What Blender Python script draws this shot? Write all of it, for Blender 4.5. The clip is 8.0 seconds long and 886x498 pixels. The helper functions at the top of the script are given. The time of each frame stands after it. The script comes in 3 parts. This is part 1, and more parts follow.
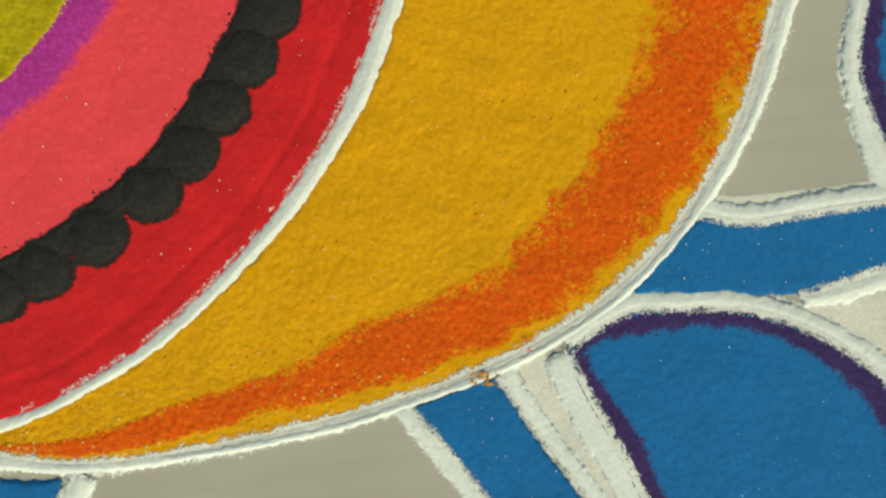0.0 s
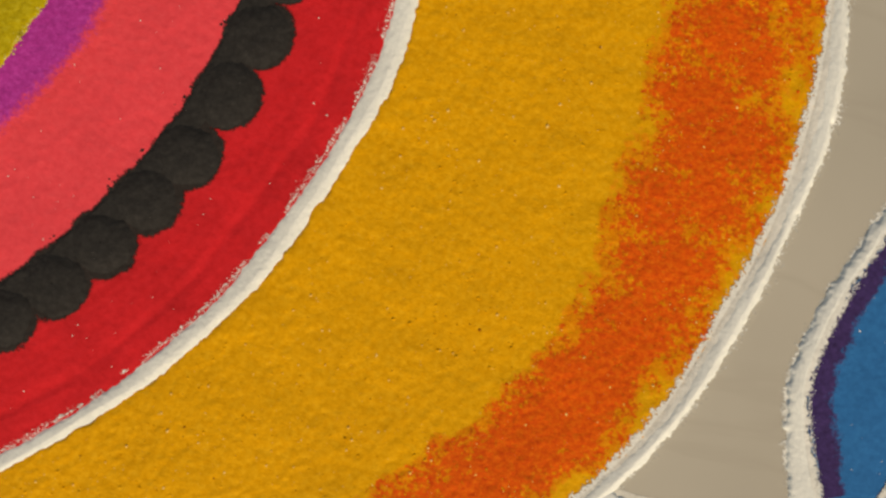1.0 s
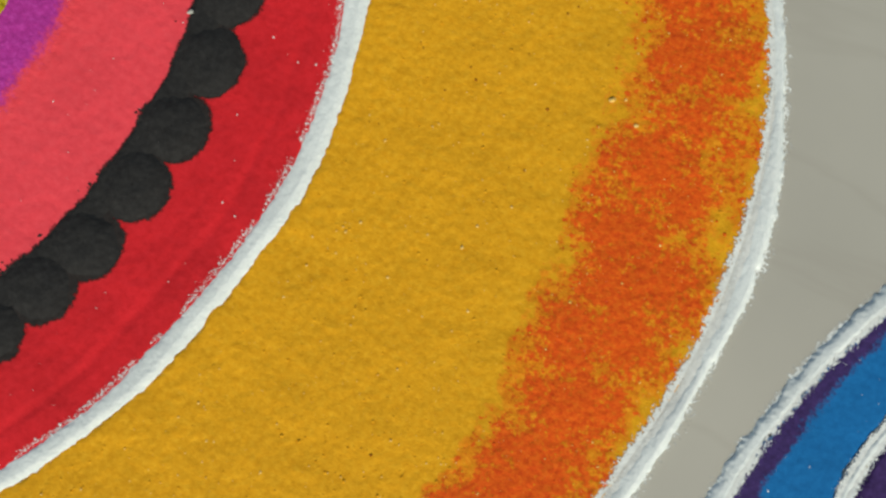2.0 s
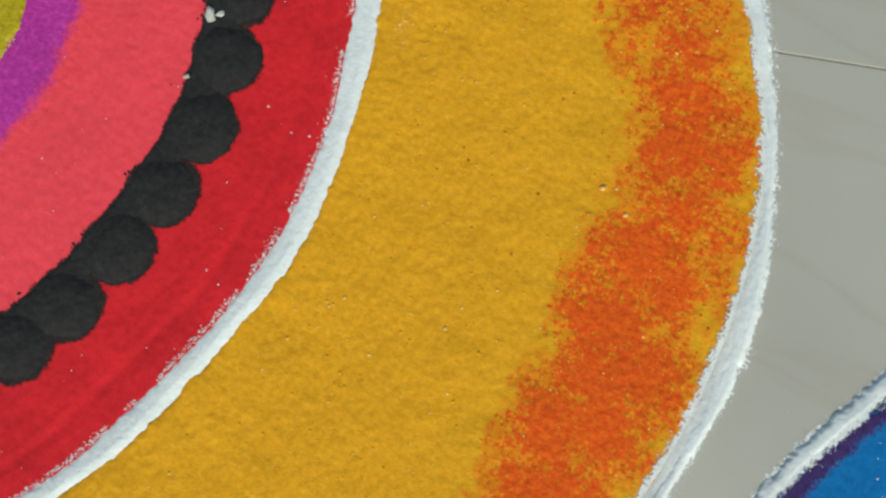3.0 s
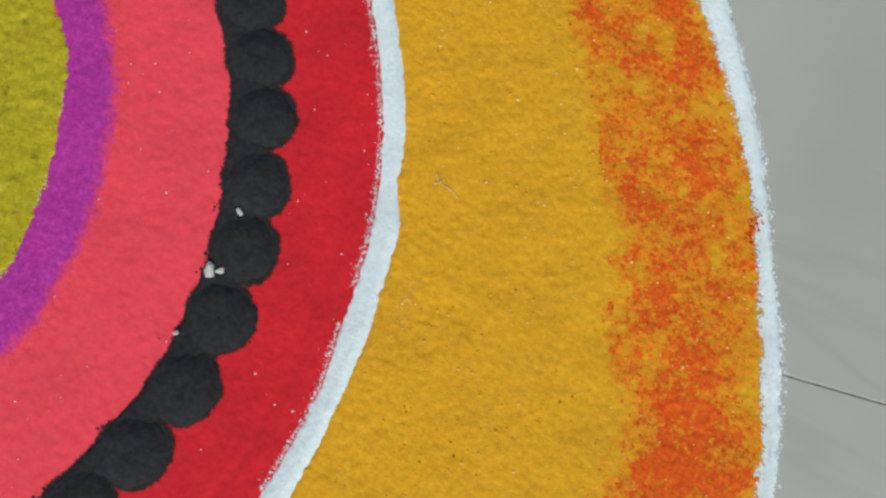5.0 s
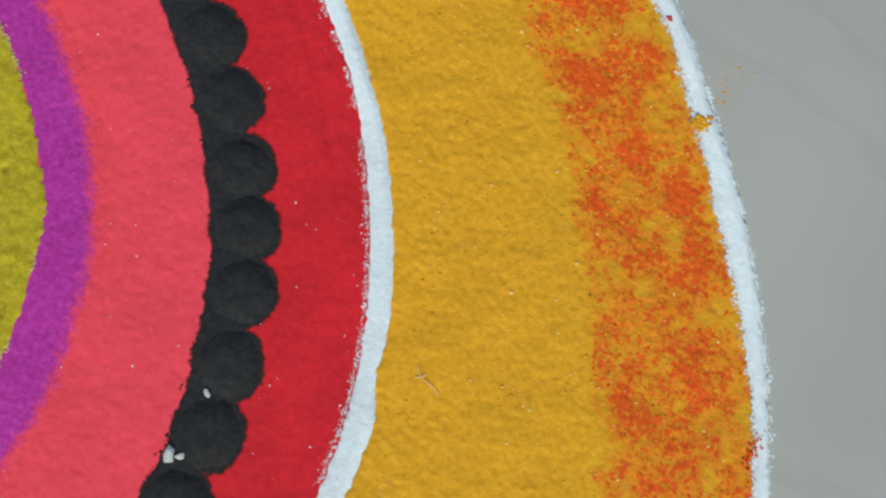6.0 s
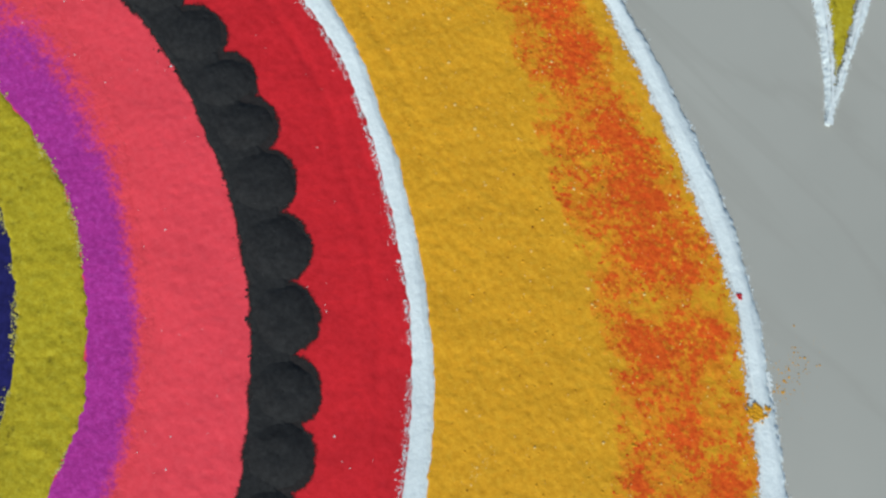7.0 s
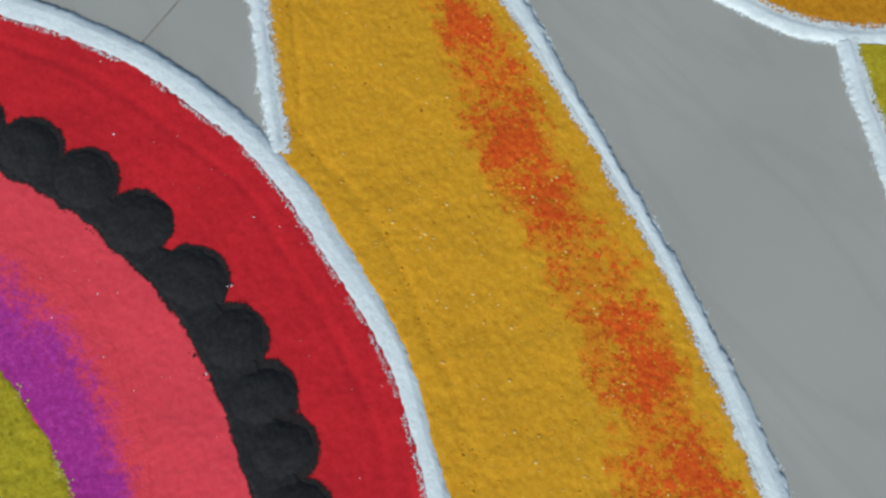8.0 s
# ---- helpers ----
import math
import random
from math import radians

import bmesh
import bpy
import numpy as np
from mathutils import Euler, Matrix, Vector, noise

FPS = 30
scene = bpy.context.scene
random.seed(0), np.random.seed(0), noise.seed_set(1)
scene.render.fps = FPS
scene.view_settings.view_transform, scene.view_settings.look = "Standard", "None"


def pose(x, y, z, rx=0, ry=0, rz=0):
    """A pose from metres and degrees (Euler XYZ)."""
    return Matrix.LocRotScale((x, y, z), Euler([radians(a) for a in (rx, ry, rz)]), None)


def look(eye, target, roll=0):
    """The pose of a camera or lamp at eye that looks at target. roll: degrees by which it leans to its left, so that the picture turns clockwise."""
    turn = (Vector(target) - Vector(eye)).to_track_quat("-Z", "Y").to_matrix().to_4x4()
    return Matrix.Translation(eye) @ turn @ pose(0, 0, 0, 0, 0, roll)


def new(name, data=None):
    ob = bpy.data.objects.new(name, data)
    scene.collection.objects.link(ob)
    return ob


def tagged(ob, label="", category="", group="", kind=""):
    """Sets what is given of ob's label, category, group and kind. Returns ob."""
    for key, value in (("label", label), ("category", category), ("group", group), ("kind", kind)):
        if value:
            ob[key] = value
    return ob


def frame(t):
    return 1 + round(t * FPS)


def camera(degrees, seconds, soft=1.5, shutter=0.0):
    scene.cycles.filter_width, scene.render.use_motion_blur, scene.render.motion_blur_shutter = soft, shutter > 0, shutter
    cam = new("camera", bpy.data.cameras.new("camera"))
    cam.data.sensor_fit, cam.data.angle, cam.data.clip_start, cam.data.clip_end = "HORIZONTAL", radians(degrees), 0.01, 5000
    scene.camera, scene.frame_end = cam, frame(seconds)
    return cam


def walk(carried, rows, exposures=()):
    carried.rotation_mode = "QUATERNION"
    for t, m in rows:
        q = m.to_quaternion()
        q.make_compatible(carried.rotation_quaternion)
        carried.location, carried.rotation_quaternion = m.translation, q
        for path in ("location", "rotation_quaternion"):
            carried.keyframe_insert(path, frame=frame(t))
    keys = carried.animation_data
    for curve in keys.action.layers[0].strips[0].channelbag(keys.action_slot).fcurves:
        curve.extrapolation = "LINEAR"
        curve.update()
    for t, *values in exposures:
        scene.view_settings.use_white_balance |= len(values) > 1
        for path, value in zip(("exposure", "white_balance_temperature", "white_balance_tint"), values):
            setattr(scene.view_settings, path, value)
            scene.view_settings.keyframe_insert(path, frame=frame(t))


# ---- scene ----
# ------------------------------------------------------------------ camera
cam = camera(60.0, 8.0, soft=2.5)
ROWS = [
    (0.0, 0.2104, -0.1355, 0.2559, -0.64, -1.27, 0.05),
    (0.2, 0.2160, -0.1208, 0.2497, 0.64, -0.85, 3.11),
    (0.5, 0.2211, -0.1048, 0.2436, 2.39, -0.63, 8.18),
    (0.8, 0.2376, -0.0908, 0.2324, 2.85, -0.43, 13.21),
    (1.0, 0.2403, -0.0783, 0.2290, 3.07, -0.72, 15.34),
    (1.2, 0.2482, -0.0632, 0.2267, 3.96, -1.08, 17.53),
    (1.5, 0.2544, -0.0556, 0.2237, 4.83, -1.46, 19.02),
    (1.7, 0.2578, -0.0497, 0.2219, 4.35, -0.89, 19.60),
    (2.8, 0.2534, -0.0306, 0.2247, 5.95, -2.11, 22.94),
    (3.0, 0.2520, -0.0256, 0.2232, 5.93, -2.18, 23.56),
    (3.5, 0.2520, -0.0099, 0.2259, 6.36, -2.56, 24.65),
    (4.0, 0.2508, -0.0006, 0.2239, 6.16, -3.02, 25.96),
    (4.2, 0.2454, 0.0098, 0.2243, 6.50, -2.24, 27.00),
    (5.5, 0.2144, 0.0675, 0.2243, 8.82, -2.59, 32.98),
    (5.7, 0.2125, 0.0799, 0.2239, 8.79, -2.24, 33.76),
    (6.0, 0.2010, 0.0887, 0.2199, 9.83, -2.46, 35.88),
    (6.2, 0.1877, 0.0974, 0.2194, 9.92, -2.84, 37.87),
    (6.5, 0.1737, 0.1108, 0.2252, 10.47, -2.67, 41.58),
    (6.9, 0.1581, 0.1247, 0.2262, 12.18, -3.13, 44.72),
    (7.0, 0.1524, 0.1286, 0.2266, 12.00, -3.11, 44.83),
    (7.3, 0.1282, 0.1417, 0.2299, 12.88, -3.50, 46.48),
    (7.5, 0.1170, 0.1494, 0.2317, 13.55, -3.33, 47.41),
    (7.7, 0.1054, 0.1611, 0.2299, 14.60, -2.81, 48.07),
    (7.9, 0.0931, 0.1742, 0.2235, 15.40, -2.21, 48.10),
    (8.0, 0.0861, 0.1808, 0.2226, 15.68, -1.70, 48.15),
]
EXPOSURES = [(0.0, 0.28, 8900, -10), (0.4, 0.26, 9200, -4), (0.7, 0.18, 10300, 8), (1.0, 0.14, 10500, 10), (1.4, 0.24, 7900, 2), (1.7, 0.26, 7500, 0),
             (3.0, 0.32, 6900, -3), (4.0, 0.32, 6700, -3), (5.5, 0.34, 6300, -1), (7.0, 0.30, 6150, -1), (7.5, 0.26, 6100, -1), (8.0, 0.07, 6050, 0)]
walk(cam, [(t, pose(x, y, z, rx, ry, rz)) for t, x, y, z, rx, ry, rz in ROWS], EXPOSURES)

# ------------------------------------------------------------------ light
world = bpy.data.worlds.new("sky")
scene.world = world
world.use_nodes = True
wn = world.node_tree
sky = wn.nodes.new("ShaderNodeTexSky")
sky.sky_type = 'NISHITA'
sky.sun_disc = False
sky.sun_elevation = radians(40)
sky.sun_rotation = radians(150)
wn.nodes["Background"].inputs["Strength"].default_value = 0.08
wn.links.new(sky.outputs["Color"], wn.nodes["Background"].inputs["Color"])
sun_data = bpy.data.lights.new("sun", 'SUN')
sun_data.energy = 2.6
sun_data.angle = radians(16)
sun_data.color = (1.0, 0.95, 0.88)
sun = new("sun", sun_data)
sun.matrix_world = look((0.5, -0.866, 0.84), (0, 0, 0))

# ------------------------------------------------------------------ small tools
TABLE = np.random.RandomState(7).rand(256, 256) * 2 - 1


def vn(p, size, seed=0):
    """Smooth noise from -1 to 1 with cells of that size in metres."""
    c, s = math.cos(0.7 + seed * 1.9), math.sin(0.7 + seed * 1.9)
    q = np.stack([p[..., 0] * c - p[..., 1] * s, p[..., 0] * s + p[..., 1] * c], axis=-1) / size + seed * 17.37
    i = np.floor(q).astype(int)
    w = q - i
    w = w * w * (3 - 2 * w)
    x0, y0 = i[..., 0] % 256, i[..., 1] % 256
    x1, y1 = (x0 + 1) % 256, (y0 + 1) % 256
    a = TABLE[x0, y0] * (1 - w[..., 0]) + TABLE[x1, y0] * w[..., 0]
    b = TABLE[x0, y1] * (1 - w[..., 0]) + TABLE[x1, y1] * w[..., 0]
    return a * (1 - w[..., 1]) + b * w[..., 1]


def relief(p):
    """The uneven surface that all sprinkled powder shares."""
    return 0.00009 * vn(p, 0.0016, 1) + 0.00009 * vn(p, 0.0034, 2) + 0.00022 * vn(p, 0.013, 3)


def grit(p):
    """The extra coarseness of the loosely sprinkled yellow."""
    return 0.00006 * vn(p, 0.0016, 1) + 0.00006 * vn(p, 0.0011, 14)


def smooth(x, a, b):
    t = np.clip((x - a) / (b - a), 0, 1)
    return t * t * (3 - 2 * t)


def spline(points, step=0.0008, n=0):
    """A smooth line through points, resampled at even steps (or to n points)."""
    p = np.array(points, float)
    e = np.vstack([2 * p[0] - p[1], p, 2 * p[-1] - p[-2]])
    out = []
    for k in range(1, len(e) - 2):
        a, b, c, d = e[k - 1], e[k], e[k + 1], e[k + 2]
        for t in np.linspace(0, 1, 24, endpoint=False):
            out.append(0.5 * (2 * b + (c - a) * t + (2 * a - 5 * b + 4 * c - d) * t ** 2 + (3 * b - a - 3 * c + d) * t ** 3))
    out = np.vstack([out, p[-1:]])
    s = np.concatenate([[0], np.cumsum(np.linalg.norm(np.diff(out, axis=0), axis=1))])
    n = n or max(8, int(s[-1] / step))
    u = np.linspace(0, s[-1], n)
    return np.stack([np.interp(u, s, out[:, 0]), np.interp(u, s, out[:, 1])], axis=1)


def ring(first, values, mean, a):
    """Radius in metres at the angles a (degrees) from millimetre knots every 6 degrees; the unseen rest closes at the mean."""
    k = np.arange(first, first + 6 * len(values), 6)
    ks = np.concatenate([[k[0] - 360 + 6 * len(values) + 14], [k[0] - 14], k, [k[-1] + 14], [k[0] + 346]])
    vs = np.concatenate([[mean], [mean], values, [mean], [mean]])
    order = np.argsort(ks, kind="stable")
    ks, vs = ks[order], vs[order]
    f = np.interp(a, ks, vs)
    for d in (-2.4, 2.4, -1.2, 1.2):
        f = f + np.interp(np.asarray(a) + d, ks, vs)
    return f / 5000


def polar(r, a):
    return np.stack([r * np.cos(np.radians(a)), r * np.sin(np.radians(a))], axis=1)


def grid_mesh(name, p, z, keep=None, wrap=False, cover=None):
    """A mesh from an n x m sheet of places p and heights z, leaving out cells where keep is false. cover: how thickly loose powder lies there."""
    n, m = z.shape
    co = np.concatenate([p, z[..., None]], axis=2).reshape(-1, 3)
    idx = np.arange(n * m).reshape(n, m)
    if wrap:
        idx = np.vstack([idx, idx[:1]])
        if keep is not None:
            keep = np.vstack([keep, keep[:1]])
    q = np.stack([idx[:-1, :-1], idx[1:, :-1], idx[1:, 1:], idx[:-1, 1:]], axis=-1)
    if keep is not None:
        q = q[keep[:-1, :-1] | keep[1:, :-1] | keep[1:, 1:] | keep[:-1, 1:]]
    q = q.reshape(-1, 4)
    a, b, c = co[q[0, 0]], co[q[0, 1]], co[q[0, 2]]
    if np.cross(b - a, c - a)[2] < 0:
        q = q[:, ::-1]
    used, q = np.unique(q, return_inverse=True)
    co, q = co[used], q.reshape(-1, 4)
    me = bpy.data.meshes.new(name)
    me.vertices.add(len(co))
    me.vertices.foreach_set("co", co.ravel())
    me.loops.add(q.size)
    me.loops.foreach_set("vertex_index", q.ravel().astype(np.int32))
    me.polygons.add(len(q))
    me.polygons.foreach_set("loop_start", np.arange(0, q.size, 4, dtype=np.int32))
    me.polygons.foreach_set("use_smooth", np.ones(len(q), dtype=bool))
    me.update(calc_edges=True)
    if cover is not None:
        me.attributes.new("cover", 'FLOAT', 'POINT').data.foreach_set("value", cover.reshape(-1)[used].astype(np.float32))
    return me


def piece(name, me, material, parent, label="", kind=""):
    """Links a mesh given in world places as one part of a thing or of a part."""
    ob = new(name, me)
    me.materials.append(material)
    ob.parent = parent
    base = parent.location if parent.type == 'EMPTY' else Vector((0, 0, 0))
    ob.matrix_parent_inverse = Matrix.Translation(-base)
    return tagged(ob, label, kind=kind)


def motif(name, x, y, label):
    ob = new(name)
    ob.empty_display_size = 0.02
    ob.location = (x, y, 0)
    return tagged(ob, label, "rangoli")


def sheet(a, b, res=0.0008):
    """A sheet of places between two rails with the same number of points, and each one's share of the way and the width."""
    w = np.linalg.norm(b - a, axis=1)
    m = max(6, int(w.max() / res))
    u = np.linspace(0, 1, m)[None, :]
    p = a[:, None, :] + u[..., None] * (b - a)[:, None, :]
    return p, np.repeat(u, len(a), axis=0), w[:, None]


def fill(name, a, b, h, material, parent, label="", res=0.0008, wrap=False, extra=None):
    """A bed of powder between two rails, rounded off at its rails."""
    p, u, w = sheet(a, b, res)
    d = np.minimum(u, 1 - u) * w + 0.0007 * vn(p, 0.0016, 5) + 0.0006 * vn(p, 0.005, 6)
    z = (h + relief(p)) * np.clip(1 - np.exp(-np.maximum(d, -0.0006) / 0.0005), -0.8, 1)
    if extra is not None:
        z = z + extra(p, u, w)
    return piece(name, grid_mesh(name, p, z, wrap=wrap), material, parent, label)


def layer(name, a, b, h, field, material, parent, label="", res=0.0007, wrap=False, lift=0.0003):
    """Powder sprinkled over another bed of height h: it shows where its field is above nought."""
    p, u, w = sheet(a, b, res)
    f = np.clip(field(p, u, w), -1.3, 1)
    z = h + relief(p) + lift * f
    return piece(name, grid_mesh(name, p, z, keep=f > -1.0, wrap=wrap), material, parent, label)


def sprinkle(name, a, b, h, field, material, parent, label="", res=0.0007, wrap=False):
    """Loose grains thinning out over another bed of height h: as thick as the field says, from -1 (none) to 1 (closed)."""
    p, u, w = sheet(a, b, res)
    f = np.clip(field(p, u, w), -1.4, 1.4)
    z = h + relief(p) + 0.00006 * np.clip(f, -1, 1)
    return piece(name, grid_mesh(name, p, z, keep=f > -1.2, wrap=wrap, cover=f), material, parent, label)


def ridge(name, left, right, h, material, parent, label="", wrap=False, seed=0, lean=0.5, rag=0.65):
    """A poured line of powder between two edges, with ragged feet and an uneven crest."""
    w = np.linalg.norm(right - left, axis=1)[:, None]
    out = 0.0016
    way = (right - left) / np.maximum(w, 1e-5)
    p, u, wide = sheet(left - way * out, right + way * out, 0.0004)
    d = u * wide - out
    e = rag * (0.00065 * vn(p, 0.0010, 8 + seed) + 0.0006 * vn(p, 0.0034, 9 + seed) + 0.0005 * vn(p, 0.011, 10 + seed))
    near = np.minimum(d, w - d)
    if not wrap:
        s = np.concatenate([[0], np.cumsum(np.linalg.norm(np.diff((left + right) / 2, axis=0), axis=1))])[:, None]
        near = np.minimum(near, np.minimum(s, s[-1] - s) * 0.8)
    near = near + e
    v = np.clip(d / np.maximum(w, 1e-5) + 0.10 * vn(p, 0.02, 13), 0, 1)
    crest = np.where(v < lean, v / lean, (1 - v) / (1 - lean))
    z = h * (0.62 * np.clip(1 - np.exp(-near / 0.0007), -1, 1) + 0.38 * np.clip(crest, 0, 1) ** 0.8) + relief(p) * 0.5 + 0.00014 * vn(p, 0.009, 12) + 0.00006 * vn(p, 0.0009, 15)
    z = np.where(near < 0, -0.0006 + near * 0.6, np.maximum(z, 0.0001))
    return piece(name, grid_mesh(name, p, z, keep=near > -0.0009, wrap=wrap), material, parent, label)


def stroke(points, width, h, material, parent, label="", seed=0, name="white_outline", lean=0.5, bed=(0, 0)):
    """A poured white line. bed: the height of the powder on its two sides, right and left of its way; nought is bare tile."""
    c = spline(points, 0.0005)
    t = np.gradient(c, axis=0)
    t /= np.linalg.norm(t, axis=1)[:, None]
    side = np.stack([-t[:, 1], t[:, 0]], axis=1)
    k = np.linspace(0, 1, len(c))
    wd = np.interp(k, np.linspace(0, 1, len(width)), width)[:, None] / 2 if isinstance(width, (list, tuple)) else np.full((len(c), 1), width / 2)
    ob = ridge(name, c - side * wd, c + side * wd, h * 0.73, material, parent, label, seed=seed, lean=lean, rag=0.9)
    rs = np.random.RandomState(seed + 90)
    for way, base in zip((-1, 1), bed):
        n = len(c) * 7
        i = rs.randint(0, len(c), n)
        away = np.abs(rs.normal(0, 0.0007 if base else 0.0006, n)) - 0.0005
        pl = c[i] + side[i] * (way * (wd[i, 0] + away))[:, None]
        pl = pl[vn(pl, 0.004, 71) > -0.45]
        grains("powder_fringe", pl, base + (0.0002 if base else 0.0001) + relief(pl) * (1 if base else 0), rs.gamma(3.0, 0.000045, len(pl)).clip(0.00006, 0.0003), material, parent, "loose white grains beside the outline", seed)
        veil(c + side * (way * (np.maximum(wd * 0.35, wd - 0.0022) if base else wd - 0.0010)), c + side * (way * (wd + (0.0008 if base else np.minimum(0.0026, wd * 0.8)))), parent, 1.2 if base else 0.7, base)
    return ob


def veil(a, b, parent, thick=0.75, base=0.0):
    """Fine white dust beside a poured line, thinning out from a to b, on bare tile or on a bed of powder."""
    p, u, w = sheet(a, b, 0.0006)
    f = thick - 1.75 * u ** 0.8 + 0.30 * vn(p, 0.0022, 81) + 0.35 * vn(p, 0.007, 82)
    z = base + 0.0002 + relief(p) if base else 0.00014 * (1 - u) + 0.00003 + 0.00001 * vn(p, 0.0016, 83)
    return piece("dust_veil", grid_mesh("dust_veil", p, z, keep=f > -1.2, cover=f), VEIL, parent, "fine white dust thinning out beside the outline")


def grains(name, places, heights, sizes, material, parent, label="", seed=0):
    """Loose grains lying on the powder: small uneven eight-sided bits, in one mesh."""
    rs = np.random.RandomState(seed)
    n = len(places)
    unit = np.array([[1, 0, 0], [0, 1, 0], [-1, 0, 0], [0, -1, 0], [0, 0, 0.45], [0, 0, -0.45]])
    tri = np.array([[0, 1, 4], [1, 2, 4], [2, 3, 4], [3, 0, 4], [1, 0, 5], [2, 1, 5], [3, 2, 5], [0, 3, 5]])
    sp = unit[None] * sizes[:, None, None] * rs.uniform(0.6, 1.25, (n, 6, 1))
    an = rs.uniform(0, 6.28, n)
    ca, sa = np.cos(an)[:, None], np.sin(an)[:, None]
    co = np.stack([sp[..., 0] * ca - sp[..., 1] * sa, sp[..., 0] * sa + sp[..., 1] * ca, sp[..., 2]], axis=2)
    co += np.concatenate([places, heights[:, None]], axis=1)[:, None, :]
    f = (tri[None] + (np.arange(n) * 6)[:, None, None]).reshape(-1, 3)
    me = bpy.data.meshes.new(name)
    me.from_pydata(co.reshape(-1, 3).tolist(), [], f.tolist())
    return piece(name, me, material, parent, label, "stuff")


# ------------------------------------------------------------------ materials
def powder(name, color, dark, light, speck=0.0, spot=None, gloss=0.0, grain=1.0, cloudy=0.09, sparse=0.0, fine=900, beds=(), soft=0.5):
    """Dry coloured powder: grain and cloudy variation in colour, fine relief, and a few pale dots that paint sparkle on
    grains.
    sparse: loose grains whose gaps show the powder below, by the mesh's cover; the higher, the more broken.
    beds: the powders below, from the lowest up: their three colours and, past the first, how their cover follows from
    the mesh's; with none, the gaps are open."""
    mat = bpy.data.materials.new(name)
    mat.use_nodes = True
    nt = mat.node_tree
    bsdf = nt.nodes["Principled BSDF"]
    bsdf.inputs["Roughness"].default_value = 0.92
    bsdf.inputs["Specular IOR Level"].default_value = 0.2 + gloss
    geo = nt.nodes.new("ShaderNodeNewGeometry")

    def tex(scale, detail, rough=0.6):
        n = nt.nodes.new("ShaderNodeTexNoise")
        n.inputs["Scale"].default_value = scale
        n.inputs["Detail"].default_value = detail
        n.inputs["Roughness"].default_value = rough
        nt.links.new(geo.outputs["Position"], n.inputs["Vector"])
        return n.outputs["Fac"]

    def ramp(fac, stops):
        r = nt.nodes.new("ShaderNodeValToRGB")
        while len(r.color_ramp.elements) < len(stops):
            r.color_ramp.elements.new(0.5)
        for e, (at, c) in zip(r.color_ramp.elements, stops):
            e.position = at
            e.color = (*c, 1)
        nt.links.new(fac, r.inputs["Fac"])
        return r.outputs["Color"]

    def mix(fac, a, b, kind='MIX'):
        m = nt.nodes.new("ShaderNodeMix")
        m.data_type = 'RGBA'
        m.blend_type = kind
        for sock, v in ((m.inputs["Factor"], fac), (m.inputs["A"], a), (m.inputs["B"], b)):
            if isinstance(v, (int, float)):
                sock.default_value = v
            elif isinstance(v, tuple):
                sock.default_value = (*v, 1)
            else:
                nt.links.new(v, sock)
        return m.outputs["Result"]

    base = ramp(tex(560, 4, 0.7), [(0.28, dark), (0.5, color), (0.74, light)])
    cloud = ramp(tex(55, 4), [(0.32, (1 - cloudy,) * 3), (0.62, (1.0, 1.0, 1.0))])
    col = base

    def calc(kind, a, b):
        n = nt.nodes.new("ShaderNodeMath")
        n.operation = kind
        for sock, v in zip(n.inputs, (a, b)):
            if isinstance(v, float):
                sock.default_value = v
            else:
                nt.links.new(v, sock)
        return n.outputs[0]

    def closed(times, plus, broken, size):
        """Where grains lie, from the cover and noise."""
        cover = nt.nodes.new("ShaderNodeAttribute")
        cover.attribute_name = "cover"
        rough = calc('ADD', calc('MULTIPLY', tex(size, 3, 0.6), broken), calc('MULTIPLY', tex(size * 0.36, 2), broken * 0.6))
        edge = nt.nodes.new("ShaderNodeMapRange")
        edge.interpolation_type = 'SMOOTHSTEP'
        edge.inputs["From Min"].default_value, edge.inputs["From Max"].default_value = 0.8 * broken - soft, 0.8 * broken + soft
        nt.links.new(calc('ADD', calc('ADD', calc('MULTIPLY', cover.outputs["Fac"], times), plus), rough), edge.inputs["Value"])
        return edge.outputs["Result"]

    if spot is not None:
        m = ramp(tex(330, 3), [(0.60 - spot, (0, 0, 0)), (0.74 - spot, (0.75, 0.75, 0.75))])
        col = mix(m, col, tuple(c * 0.42 for c in dark))
    # sparkle put into the colour as small pale dots
    if speck:
        vo = nt.nodes.new("ShaderNodeTexVoronoi")
        vo.inputs["Scale"].default_value = 420
        nt.links.new(geo.outputs["Position"], vo.inputs["Vector"])
        m = ramp(vo.outputs["Distance"], [(0.0, (1, 1, 1)), (speck, (0, 0, 0))])
        col = mix(m, col, tuple(0.5 * c + 0.42 for c in light))
    if beds:
        below = None
        for (mid, low, high), *lies in beds:
            bed = ramp(tex(560, 4, 0.7), [(0.28, low), (0.5, mid), (0.74, high)])
            below = mix(closed(*lies), below, bed) if lies else bed
        col = mix(closed(1.0, 0.0, sparse, fine), below, col)
    col = mix(1.0, col, cloud, 'MULTIPLY')
    nt.links.new(col, bsdf.inputs["Base Color"])
    bump = nt.nodes.new("ShaderNodeBump")
    bump.inputs["Strength"].default_value = 0.42 * grain
    bump.inputs["Distance"].default_value = 0.0006
    nt.links.new(tex(1000, 3, 0.65), bump.inputs["Height"])
    nt.links.new(bump.outputs["Normal"], bsdf.inputs["Normal"])
    if sparse and not beds:
        nt.links.new(closed(1.0, 0.0, sparse, fine), bsdf.inputs["Alpha"])
    return mat


